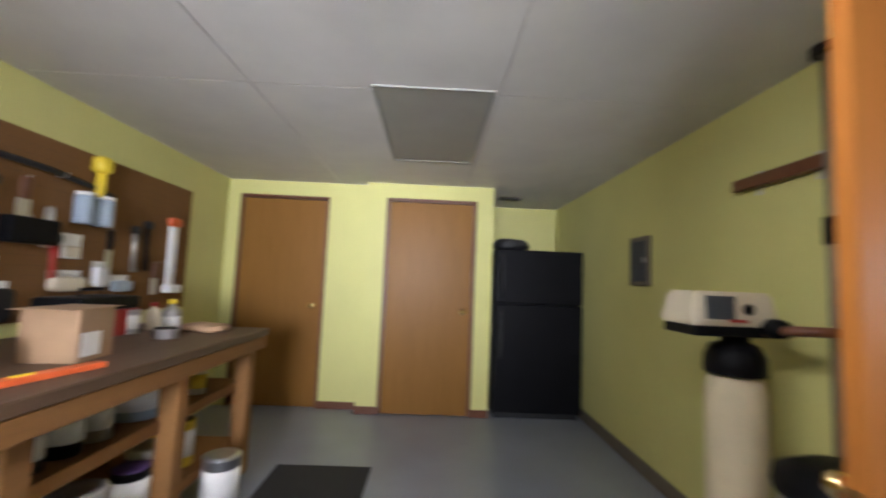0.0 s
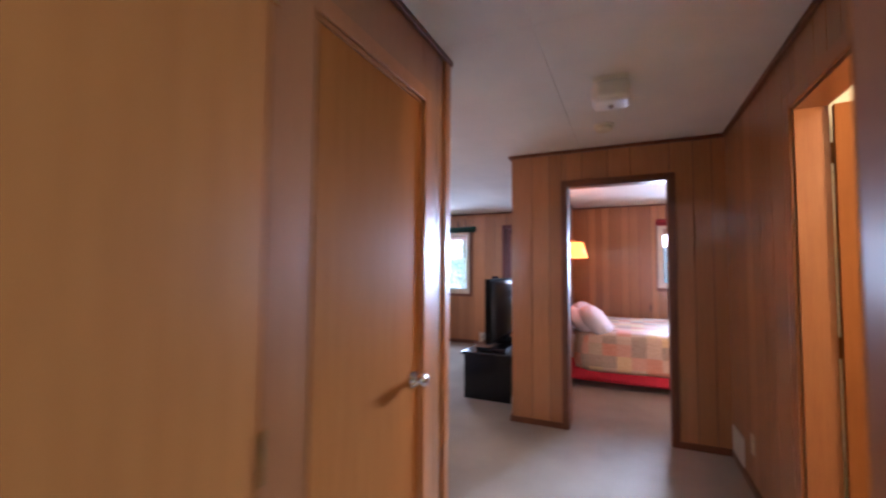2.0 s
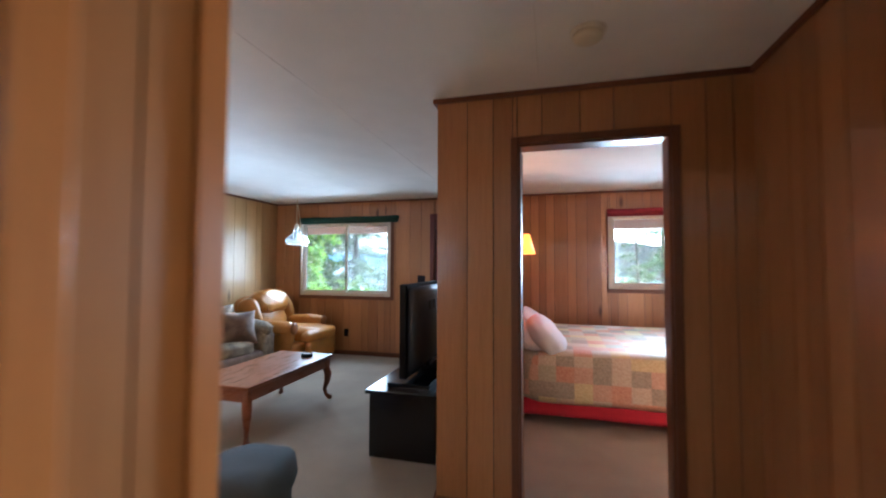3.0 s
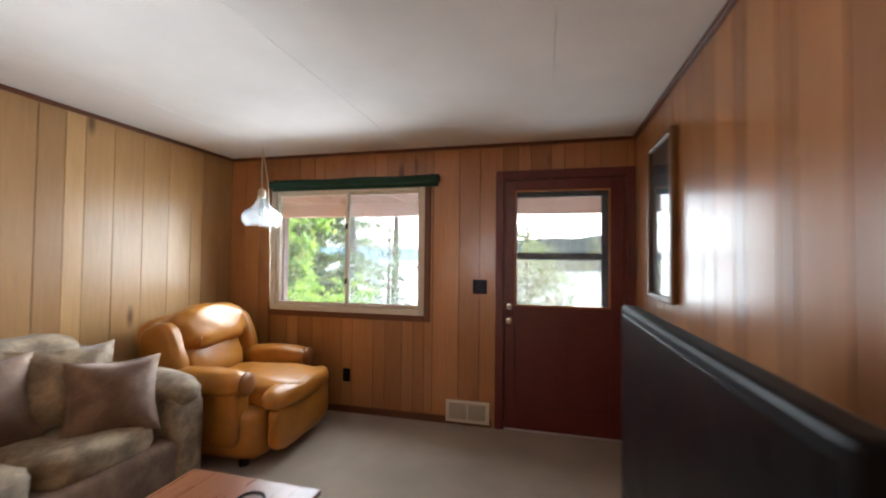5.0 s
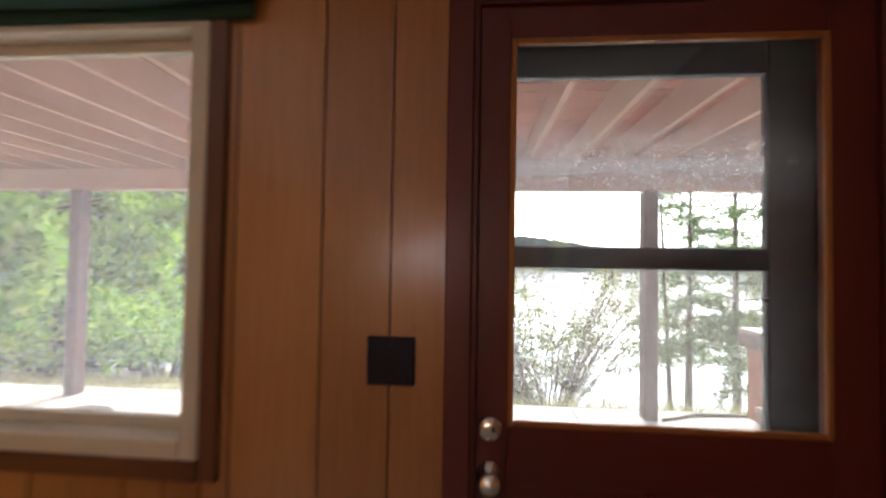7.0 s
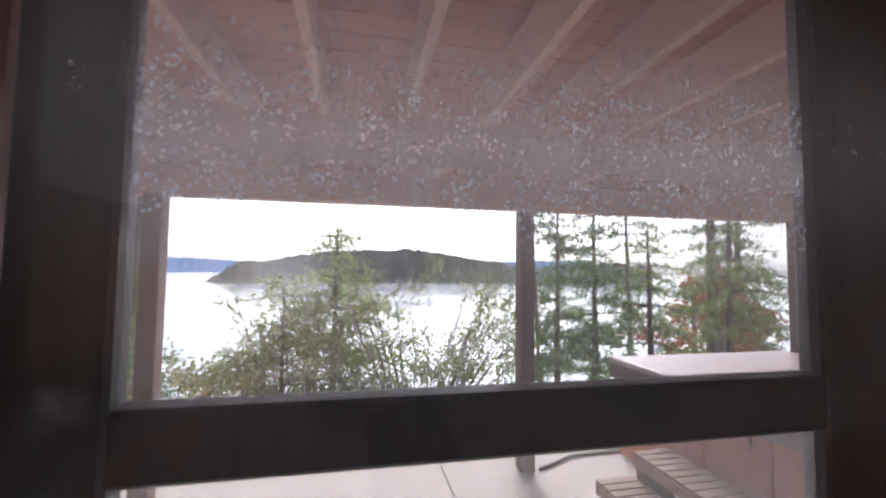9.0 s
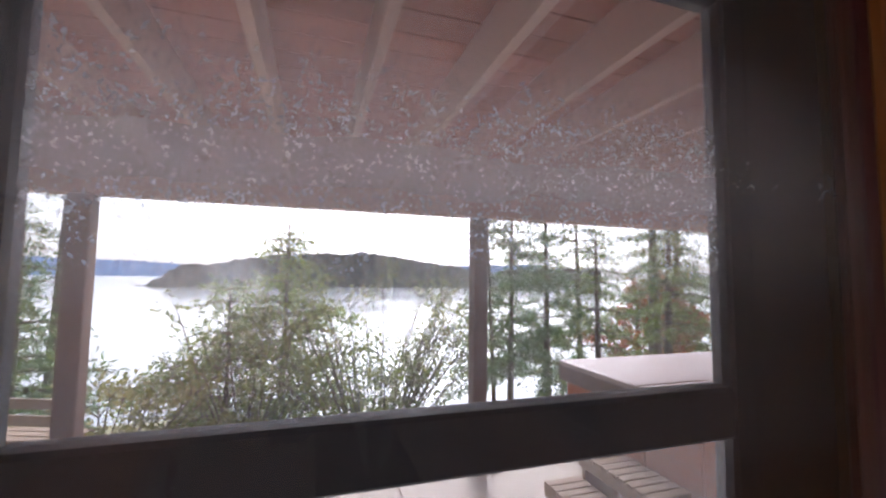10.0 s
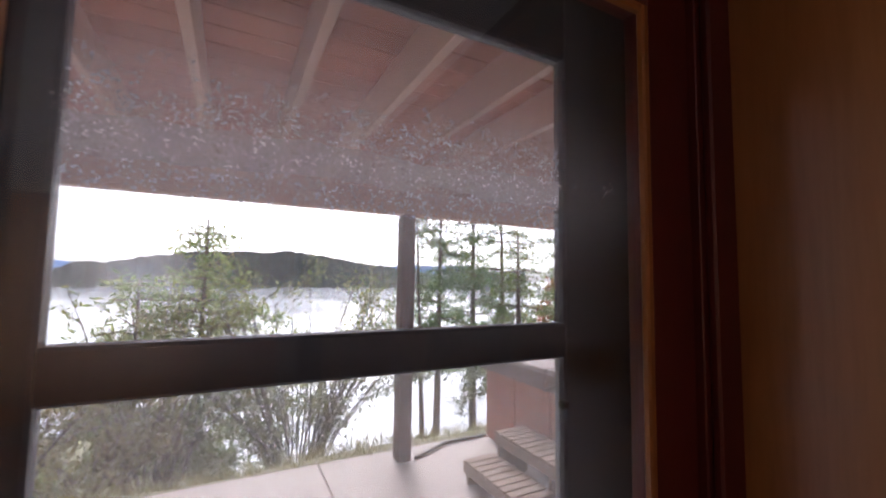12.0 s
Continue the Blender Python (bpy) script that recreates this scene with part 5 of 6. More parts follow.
part("tank", spin([(0.16, 0.0), (0.165, 0.02), (0.175, 0.66), (0.18, 0.68)], 34), "cream", brine, "", True)
part("lid", spin([(0.19, 0.665), (0.195, 0.68), (0.19, 0.72), (0.12, 0.755), (0.01, 0.76)], 34), "black", brine, "black domed lid", True)
rail = thing("wall_rail", pose(0, 0, 0), "brown wooden shelf rail on the wall", "shelf rail")
part("strip", slab((1.405, 1.60, 1.755), (1.445, 2.12, 1.808), 0.003), "trim", rail)
for y in (1.70, 2.0):
    part("bracket", slab((1.445, y - 0.015, 1.72), (1.45, y + 0.015, 1.83)), "steel", rail)
stackp = thing("drain_pipe", pose(0, 0, 0), "dark vertical drain pipe on the wall", "pipe")
part("pipe", spin([(0.030, 0.0), (0.030, SHOP_CEIL)], 18, (1.40, 1.60, 0)), "base_grey", stackp, "", True)
part("coupling", spin([(0.040, 1.45), (0.040, 1.55)], 18, (1.40, 1.60, 0)), "black", stackp, "", True)
part("ceiling_flange", spin([(0.060, SHOP_CEIL - 0.03), (0.060, SHOP_CEIL - 0.001)], 18, (1.40, 1.60, 0)), "black", stackp)

floor_mat = thing("floor_mat", pose(0, 0, 0), "black rubber mat on the workshop floor", "mat")
part("pad", slab((-1.02, 2.15, 0.0), (-0.40, 3.02, 0.012), 0.004), "mat", floor_mat)

BX, BZ = -1.13, 0.90
bench = thing("workbench", pose(0, 0, 0), "heavy timber workbench with lower shelves", "workbench")
part("top", slab((-2.095, 0.20, BZ - 0.045), (BX, 3.00, BZ), 0.005), "bench_top", bench)
part("apron", slab((BX - 0.045, 0.22, BZ - 0.125), (BX - 0.007, 2.98, BZ - 0.046), 0.004), "bench", bench)
part("end_apron", slab((-2.09, 2.946, BZ - 0.125), (BX - 0.046, 2.978, BZ - 0.046), 0.004), "bench", bench)
for y in (0.30, 1.40, 2.17, 2.90):
    for x in (BX - 0.10, -2.05):
        part("leg", slab((x - 0.045, y - 0.045, 0.0), (x + 0.045, y + 0.045, BZ - 0.046), 0.004), "bench", bench)
for z in (0.18, 0.55):
    part("shelf", slab((-2.06, 0.24, z), (BX - 0.15, 2.96, z + 0.02), 0.002), "bench", bench)
    part("shelf_edge", slab((BX - 0.149, 0.24, z - 0.03), (BX - 0.13, 2.96, z + 0.025), 0.002), "bench", bench)

peg = thing("pegboard", pose(0, 0, 0), "brown pegboard hung with hand tools", "pegboard")
part("board", slab((-2.094, 0.3, 0.97), (-2.088, 3.62, 1.925)), "peg", peg)
hole_bm = bmesh.new()
for i in range(64):
    for j in range(18):
        y, z = 0.36 + i * 0.0508, 1.00 + j * 0.0508
        hole_bm.faces.new([hole_bm.verts.new((-2.0872, y + 0.004 * c, z + 0.004 * s)) for c, s in ((1, 0), (0, 1), (-1, 0), (0, -1))])
holes = part("peg_holes", hole_bm, "black_matte", peg)
holes["kind"] = "stuff"


def can(x, y, z, r, h, body, label, lid="steel", band=None, name="paint_can"):
    c = thing(name, pose(x, y, z), label, name.replace("_", " "), "tins and bottles on the bench shelves")
    part("body", spin([(r * 0.97, 0.0), (r, 0.006), (r, h - 0.008), (r * 1.03, h - 0.004), (r * 1.03, h)], 24), body, c, "", True)
    part("lid", spin([(r * 0.9, h), (r * 0.9, h + 0.004), (r * 0.55, h + 0.002)], 24), lid, c, "", True)
    if band:
        part("label", spin([(r * 1.008, h * 0.22), (r * 1.008, h * 0.80)], 24), band, c, "", True)
    return c


def bottle(x, y, z, r, h, body, cap, label, band=None):
    b = thing("bottle", pose(x, y, z), label, "bottle", "tins and bottles on the bench shelves")
    part("body", spin([(r * 0.92, 0.0), (r, 0.01), (r, h * 0.62), (r * 0.75, h * 0.74), (r * 0.38, h * 0.82), (r * 0.36, h * 0.88)], 22), body, b, "", True)
    part("cap", spin([(r * 0.45, h * 0.87), (r * 0.45, h), (r * 0.3, h + 0.002)], 18), cap, b, "", True)
    if band:
        part("label", spin([(r * 1.01, h * 0.15), (r * 1.01, h * 0.50)], 22), band, b, "", True)
    return b


S1, S2 = 0.57, 0.20
for y, r, h, body, band in ((1.62, 0.055, 0.20, "black", "paper"), (1.77, 0.060, 0.22, "black", "paper"), (1.92, 0.055, 0.21, "steel", "paper")):
    can(-1.38, y, S1, r, h, body, "dark tin with a white label on the shelf", "black", band)
can(-1.42, 2.20, S1, 0.105, 0.20, "blue_grey", "large grey-blue paint tin with white label", "black", "paper")
can(-1.62, 2.05, S1, 0.085, 0.19, "steel", "bare steel paint tin on the shelf", "steel")
can(-1.68, 1.70, S1, 0.085, 0.19, "steel", "bare steel paint tin on the shelf", "steel")
can(-1.40, 2.44, S1, 0.060, 0.18, "steel", "small steel tin on the shelf", "yellow", "yellow")
bottle(-1.36, 2.60, S1, 0.045, 0.22, "cream", "yellow", "cream bottle with yellow cap", "yellow")
bottle(-1.50, 2.70, S1, 0.040, 0.24, "trim", "red", "brown bottle with red cap")
can(-1.42, 2.32, S2, 0.090, 0.19, "paper", "white paint tin low on the shelf", "steel", "purple")
can(-1.36, 2.12, S2, 0.080, 0.17, "black", "dark tin low on the shelf", "purple", "paper")
can(-1.38, 1.86, S2, 0.095, 0.20, "paper", "white paint tin low on the shelf", "steel")
can(-1.40, 2.55, S2, 0.070, 0.24, "yellow", "yellow plastic oil jug low on the shelf", "black", "paper", "oil_jug")
can(-1.58, 2.66, S2, 0.070, 0.22, "cream", "cream tin low on the shelf", "steel", "yellow")
can(-1.14, 2.50, 0.0, 0.095, 0.28, "steel", "galvanised tin with white label on the floor", "steel", "paper")

cb = thing("cardboard_box", pose(-1.45, 1.80, BZ, 0, 0, 6), "brown cardboard box with white label on the bench", "box")
part("carton", slab((-0.10, -0.07, 0.0), (0.10, 0.13, 0.20), 0.003), "cardboard", cb)
part("label", slab((0.100, -0.05, 0.02), (0.1015, 0.05, 0.11)), "paper", cb, "white printed label")
for y, s in ((-0.07, -1), (0.13, 1)):
    part("flap", slab((-0.098, y, 0.197), (0.098, y + s * 0.05, 0.2)), "cardboard", cb)
tb = thing("toolbox", pose(-1.80, 2.35, BZ, 0, 0, 4), "red steel toolbox with black lid on the bench", "toolbox")
part("body", slab((-0.11, -0.22, 0.0), (0.11, 0.22, 0.14), 0.006), "red", tb)
part("lid", slab((-0.112, -0.222, 0.142), (0.112, 0.222, 0.21), 0.02, 2), "black", tb)
part("handle", tube([(0, -0.08, 0.208), (0, -0.08, 0.245), (0, 0.08, 0.245), (0, 0.08, 0.208)], 0.008), "black", tb, "", True)
cs = thing("drill_case", pose(-1.62, 1.36, BZ, 0, 0, -8), "low red and black power tool case", "tool case")
part("shell", slab((-0.15, -0.20, 0.0), (0.15, 0.20, 0.06), 0.012, 2), "red", cs)
part("lid", slab((-0.15, -0.20, 0.061), (0.15, 0.20, 0.11), 0.015, 2), "black", cs)
lv = thing("spirit_level", pose(-1.28, 1.48, BZ, 0, 0, 80), "orange-red spirit level lying on the bench", "spirit level")
part("body", slab((-0.25, -0.025, 0.0), (0.25, 0.025, 0.02), 0.003), "orange", lv)
part("vial", spin([(0.008, -0.03), (0.008, 0.03)], 12, (0, 0, 0.018), "x"), "yellow", lv)
bottle(-1.55, 2.62, BZ, 0.048, 0.19, "steel", "yellow", "spray bottle with yellow cap on the bench", "paper")
bottle(-1.72, 2.72, BZ, 0.040, 0.16, "cream", "red", "small cream bottle with red cap on the bench")
can(-1.72, 2.52, BZ, 0.05, 0.13, "steel", "small steel tin on the bench", "steel", "paper", "tin_can")
can(-1.45, 2.42, BZ, 0.06, 0.05, "steel", "shallow steel dish of screws on the bench", "black", None, "tin_dish")
rag = tagged(part("shop_rag", soft((-1.42, 2.74, BZ + 0.022), (0.28, 0.20, 0.05), 3, 7, 0.012, 3), "cardboard", None, "", True), "crumpled tan shop rag on the bench", "rag")


def hung(name, y, z, label, category):
    return thing(name, pose(-2.086, y, z), label, category, "tools hung on the pegboard")


def peg_hook(t, h=0.0):
    part("hook", tube([(-0.002, 0, h), (0.03, 0, h), (0.034, 0, h + 0.012)], 0.003), "steel", t)


for y in (2.52, 2.66):
    j = hung("parts_jar", y, 1.60, "clear-lidded jar of small parts on the pegboard", "jar")
    part("body", spin([(0.045, -0.10), (0.048, -0.09), (0.048, 0.05), (0.04, 0.06)], 20, (0.055, 0, 0)), "blue_grey", j, "", True)
    part("lid", spin([(0.045, 0.06), (0.045, 0.08)], 20, (0.055, 0, 0)), "paper", j, "", True)
    peg_hook(j, 0.05)
for y, z, mat, length, name, lab in ((3.10, 1.55, "black", 0.30, "hand_drill", "black hand drill hung on the pegboard"), (2.98, 1.50, "steel", 0.26, "pliers", "steel pliers hung on the pegboard"), (2.40, 1.38, "red", 0.20, "tin_snips", "red-handled tin snips on the pegboard"), (2.05, 1.62, "black", 0.26, "pipe_wrench", "black pipe wrench hung on the pegboard")):
    w = hung(name, y, z, lab, name.replace("_", " "))
    part("shank", tube([(0.02, 0, 0.02), (0.022, 0.0, -length * 0.5), (0.022, 0.012, -length)], [0.016, 0.012, 0.018], 10), mat, w, "", True)
    part("jaw", soft((0.024, 0.0, 0.02), (0.035, 0.075, 0.055), 4, 4, 0.0, 2), "black_matte", w, "", True)
    peg_hook(w, 0.01)
ch = hung("tape_dispenser", 3.38, 1.58, "orange-topped white tape dispenser on the pegboard", "dispenser")
part("blade", slab((0.005, -0.03, -0.44), (0.03, 0.05, 0.02), 0.004), "paper", ch, "long white sleeve")
part("top", soft((0.03, 0.0, 0.05), (0.05, 0.14, 0.07), 4, 5, 0.0, 1), "orange", ch, "orange grip", True)
part("tray", slab((0.0, -0.05, -0.49), (0.07, 0.09, -0.43), 0.006), "paper", ch)
kb = hung("black_case", 2.25, 1.42, "small black tool case hung on the pegboard", "tool case")
part("shell", slab((0.0, -0.13, -0.06), (0.07, 0.13, 0.07), 0.012, 2), "black", kb)
peg_hook(kb, 0.075)
bar = hung("long_pry_bar", 2.1, 1.74, "long black pry bar lying on pegs", "pry bar")
part("bar", tube([(0.03, -0.5, 0.03), (0.03, 0.2, 0.015), (0.03, 0.55, -0.02), (0.05, 0.62, -0.05)], 0.016, 8), "black_matte", bar, "", True)
for y in (-0.35, 0.3):
    part("hook", tube([(-0.002, y, -0.005), (0.045, y, -0.005), (0.05, y, 0.02)], 0.004), "steel", bar)
pk = hung("label_card", 2.52, 1.37, "white card packet hung on the pegboard", "packet")
part("card", slab((0.004, -0.06, -0.07), (0.010, 0.06, 0.07)), "paper", pk)
part("pack", slab((0.010, -0.045, -0.06), (0.030, 0.045, 0.0), 0.006), "cream", pk)
lamp_hung = hung("work_lamp", 2.62, 1.83, "yellow caged work lamp hung on the pegboard", "lamp")
part("handle", spin([(0.022, -0.16), (0.026, -0.10), (0.024, -0.02)], 16, (0.05, 0, 0)), "yellow", lamp_hung, "", True)
part("cage", spin([(0.026, -0.02), (0.05, 0.0), (0.05, 0.07), (0.02, 0.085)], 12, (0.05, 0, 0)), "yellow", lamp_hung, "", True)


for k, (y, z, w, h, mat) in enumerate(((1.72, 1.70, 0.16, 0.10, "black_matte"), (1.86, 1.50, 0.12, 0.16, "cardboard"), (2.00, 1.32, 0.20, 0.14, "paper"), (2.22, 1.68, 0.07, 0.22, "trim"), (2.36, 1.55, 0.06, 0.20, "steel"),
                                          (2.50, 1.20, 0.22, 0.08, "cream"), (2.72, 1.26, 0.10, 0.12, "paper"), (2.78, 1.48, 0.05, 0.24, "black"), (2.12, 1.14, 0.18, 0.16, "black_matte"), (2.90, 1.18, 0.16, 0.07, "blue_grey"), (3.22, 1.30, 0.07, 0.22, "trim"))):
    slim = h > 1.6 * w
    q = hung("putty_knife" if slim else "parts_packet", y, z, ("narrow scraper with a worn handle on the pegboard" if slim else "small packet of parts hung on the pegboard"), "scraper" if slim else "packet")
    if slim:
        part("blade", slab((0.012, -w / 2, -h), (0.016, w / 2, -h * 0.45), 0.001), "steel", q)
        part("handle", soft((0.016, 0, -h * 0.2), (0.03, w * 0.6, h * 0.55), 4, 4, 0.0, k), mat, q, "", True)
    else:
        part("pouch", soft((0.026, 0, -h / 2), (0.045, w, h), 6, 5, 0.004, k), mat, q, "", True)
        part("header_card", slab((0.004, -w * 0.45, -0.01), (0.007, w * 0.45, 0.035)), "paper", q)
    peg_hook(q, 0.01)


# ---- patio ----
tub = thing("hot_tub", pose(9.18, -2.25, -0.12), "red cedar hot tub with folded brown vinyl cover", "hot tub")
W = 2.0
part("shell", slab((0.05, 0.05, 0.02), (W - 0.05, W - 0.05, 0.78), 0.03, 2), "trim", tub)
for i in range(4):
    a = 0.04 + i * 0.48
    for name, p, q in (("side_panel", (a, W - 0.05, 0.03), (a + 0.465, W - 0.02, 0.77)), ("side_panel", (0.02, a, 0.03), (0.05, a + 0.465, 0.77))):
        pan = part(name, slab(p, q, 0.004), "tub", tub)
        for k in range(1, 5):
            z = 0.03 + k * 0.148
            g = ((p[0] + 0.002, q[1] - 0.001, z - 0.003), (q[0] - 0.002, q[1] + 0.0015, z + 0.003)) if q[1] > W - 0.03 else ((p[0] - 0.0015, p[1] + 0.002, z - 0.003), (p[0] + 0.001, q[1] - 0.002, z + 0.003))
            part("groove", slab(*g), "trim", pan)
for name, x0, x1, z0, z1 in (("cover_half", -0.02, 0.99, 0.79, 0.90), ("cover_half", 1.01, W + 0.02, 0.79, 0.895)):
    c = part(name, slab((x0, -0.02, z0), (x1, W + 0.02, z1), 0.025, 3), "tub_cover", tub, "", True)
    part("skirt", slab((x0 + 0.004, W + 0.014, z0 - 0.075), (x1 - 0.004, W + 0.026, z0 + 0.06), 0.003), "tub_skirt", c, "dark brown vinyl skirt")
part("strap", tube([(0.6, W + 0.03, 0.82), (0.6, W + 0.032, 0.70), (0.62, W + 0.0, 0.62)], 0.008), "black", tub, "", True)
part("cover_lifter", tube([(1.0, W + 0.03, 0.72), (0.72, W + 0.05, 0.88), (0.15, W + 0.05, 0.93)], 0.014), "black", tub, "", True)

steps = thing("tub_steps", pose(9.72, -0.22, -0.12), "two weathered slatted wooden steps beside the tub", "steps")
for k, (y0, z) in enumerate(((0.02, 0.36), (0.32, 0.18))):
    for x in (0.04, 0.66):
        part("stringer", slab((x, y0, 0.0), (x + 0.035, y0 + 0.29, z - 0.03), 0.003), "step_wood", steps)
    for i in range(9):
        part("slat", slab((0.0 + i * 0.082, y0 - 0.005, z - 0.028), (0.07 + i * 0.082, y0 + 0.30, z), 0.003), "step_wood", steps)
    part("riser", slab((0.0, y0 + 0.285, z - 0.10), (0.73, y0 + 0.299, z - 0.03), 0.002), "step_wood", steps)

hose = thing("garden_hose", pose(0, 0, -0.105), "dark garden hose lying along the patio edge", "hose")
part("line", tube([(11.0, 0.58, 0.0), (11.05, 0.45, 0.0), (11.18, 0.2, 0.0), (11.2, -0.1, 0.0), (11.2, -0.6, 0.0)], 0.016), "hose", hose, "", True)

chair = thing("patio_chair", pose(10.0, 4.18, -0.12, 0, 0, 100), "dark slatted wooden patio chair", "chair")
for x in (-0.27, 0.27):
    part("rear_leg", slab((x - 0.022, 0.22, 0.0), (x + 0.022, 0.265, 0.88), 0.003), "black_matte", chair)
    part("front_leg", slab((x - 0.022, -0.25, 0.0), (x + 0.022, -0.205, 0.60), 0.003), "black_matte", chair)
    part("armrest", slab((x - 0.04, -0.27, 0.60), (x + 0.04, 0.22, 0.625), 0.004), "black_matte", chair)
for i in range(6):
    part("seat_slat", slab((-0.25, -0.24 + i * 0.08, 0.40), (0.25, -0.172 + i * 0.08, 0.422), 0.003), "black_matte", chair)
for z in (0.52, 0.64, 0.76, 0.85):
    part("back_slat", slab((-0.25, 0.228, z - 0.035), (0.25, 0.252, z + 0.025), 0.003), "black_matte", chair)
planter = thing("planter_tub", pose(9.35, 5.0, -0.12), "white plastic planter tub on the patio", "planter")
part("tub", spin([(0.17, 0.0), (0.20, 0.02), (0.25, 0.42), (0.265, 0.43), (0.265, 0.46), (0.24, 0.46), (0.225, 0.40)], 30), "white", planter, "", True)
part("soil", spin([(0.225, 0.39), (0.01, 0.40)], 24), "earth", planter)
seat = thing("garden_bench", pose(13.2, 5.0, -0.55, 0, 0, 70), "low weathered bench out on the bank", "bench")
for i in range(3):
    part("seat_slat", slab((-0.7, -0.18 + i * 0.13, 0.40), (0.7, -0.07 + i * 0.13, 0.44), 0.004), "step_wood", seat)
for z in (0.6, 0.76):
    part("back_slat", slab((-0.7, 0.20, z), (0.7, 0.23, z + 0.10), 0.004), "step_wood", seat)
for x in (-0.6, 0.6):
    part("leg", slab((x - 0.03, -0.18, -0.25), (x + 0.03, 0.23, 0.40), 0.004), "step_wood", seat)


# ---- planting ----
def leaf_mesh(name, centres, sizes, material, rnd, slim=0.5, flat=0.0):
    """Many small leaves, each a bent blade of two triangles, in one crown."""
    n = len(centres)
    c = np.array(centres)
    a = rnd.normal(size=(n, 3))
    a[:, 2] *= 1 - flat
    a /= np.linalg.norm(a, axis=1)[:, None] + 1e-9
    b = np.cross(a, rnd.normal(size=(n, 3)))
    b /= np.linalg.norm(b, axis=1)[:, None] + 1e-9
    s = np.array(sizes)[:, None]
    v = np.stack([c - a * s, c + b * s * slim, c + a * s, c - b * s * slim], 1).reshape(-1, 3)
    f = np.arange(4 * n).reshape(-1, 4)
    me = bpy.data.meshes.new(name)
    me.from_pydata(v.tolist(), [], f.tolist())
    me.materials.append(M[material])
    return me


def plant(name, base, label, category, wood_bm, centres, sizes, material, seed, slim=0.5, flat=0.0, group=""):
    t = thing(name, pose(*base), label, category, group)
    part("trunk", wood_bm, "bark", t, "", True)
    crown = new("crown", leaf_mesh("crown", centres, sizes, material, np.random.RandomState(seed), slim, flat))
    crown.parent = t
    return t


def pine(x, y, height, radius, seed, bare=0.25, label="dark green pine with open layered branches", material="needles", thin=1.0, trunk=0.02):
    """A conifer: tapered trunk, whorls of drooping limbs, needle sprays along them."""
    rnd = np.random.RandomState(seed)
    z0 = shore(x, y) - 0.1
    lean = rnd.normal(0, 0.02, 2)
    pts = [(lean[0] * h * height, lean[1] * h * height, h * height) for h in spread(0, 1, 7)]
    bms = [tube(pts, [height * trunk * (1.05 - h) + 0.012 for h in spread(0, 1, 7)], 9)]
    centres, sizes = [], []
    h = bare
    while h < 0.99:
        for k in range(rnd.randint(3, 6)):
            ang = rnd.uniform(0, 6.283)
            reach = radius * (1.05 - (h - bare) / (1 - bare)) ** 0.75 * rnd.uniform(0.55, 1.1) + 0.12
            p0 = Vector((lean[0] * h * height, lean[1] * h * height, h * height))
            d = Vector((math.cos(ang), math.sin(ang), 0))
            limb = [p0 + d * reach * s + Vector((0, 0, reach * (0.16 * s - 0.30 * s * s + rnd.normal(0, 0.015)))) for s in (0, 0.33, 0.66, 1.0)]
            bms.append(tube(limb, [0.006 + 0.012 * reach, 0.010 * reach + 0.004, 0.005 + 0.004 * reach, 0.004], 5))
            for s in np.arange(0.22, 1.02, 0.10 / max(0.45, reach)):
                i = min(2, int(s * 3))
                q = limb[i].lerp(limb[i + 1], min(1, s * 3 - i))
                for _ in range(max(3, int(9 * thin * (0.25 + 0.75 * min(1.0, reach / radius))))):
                    centres.append(tuple(q + Vector(rnd.normal(0, 1, 3)) * 0.085))
                    sizes.append(rnd.uniform(0.045, 0.10))
        h += rnd.uniform(0.045, 0.085) * (4.0 / max(4.0, height)) ** 0.4
    return plant("pine_tree", (x, y, z0), label, "tree", merge(*bms), centres, sizes, material, seed, 0.22)


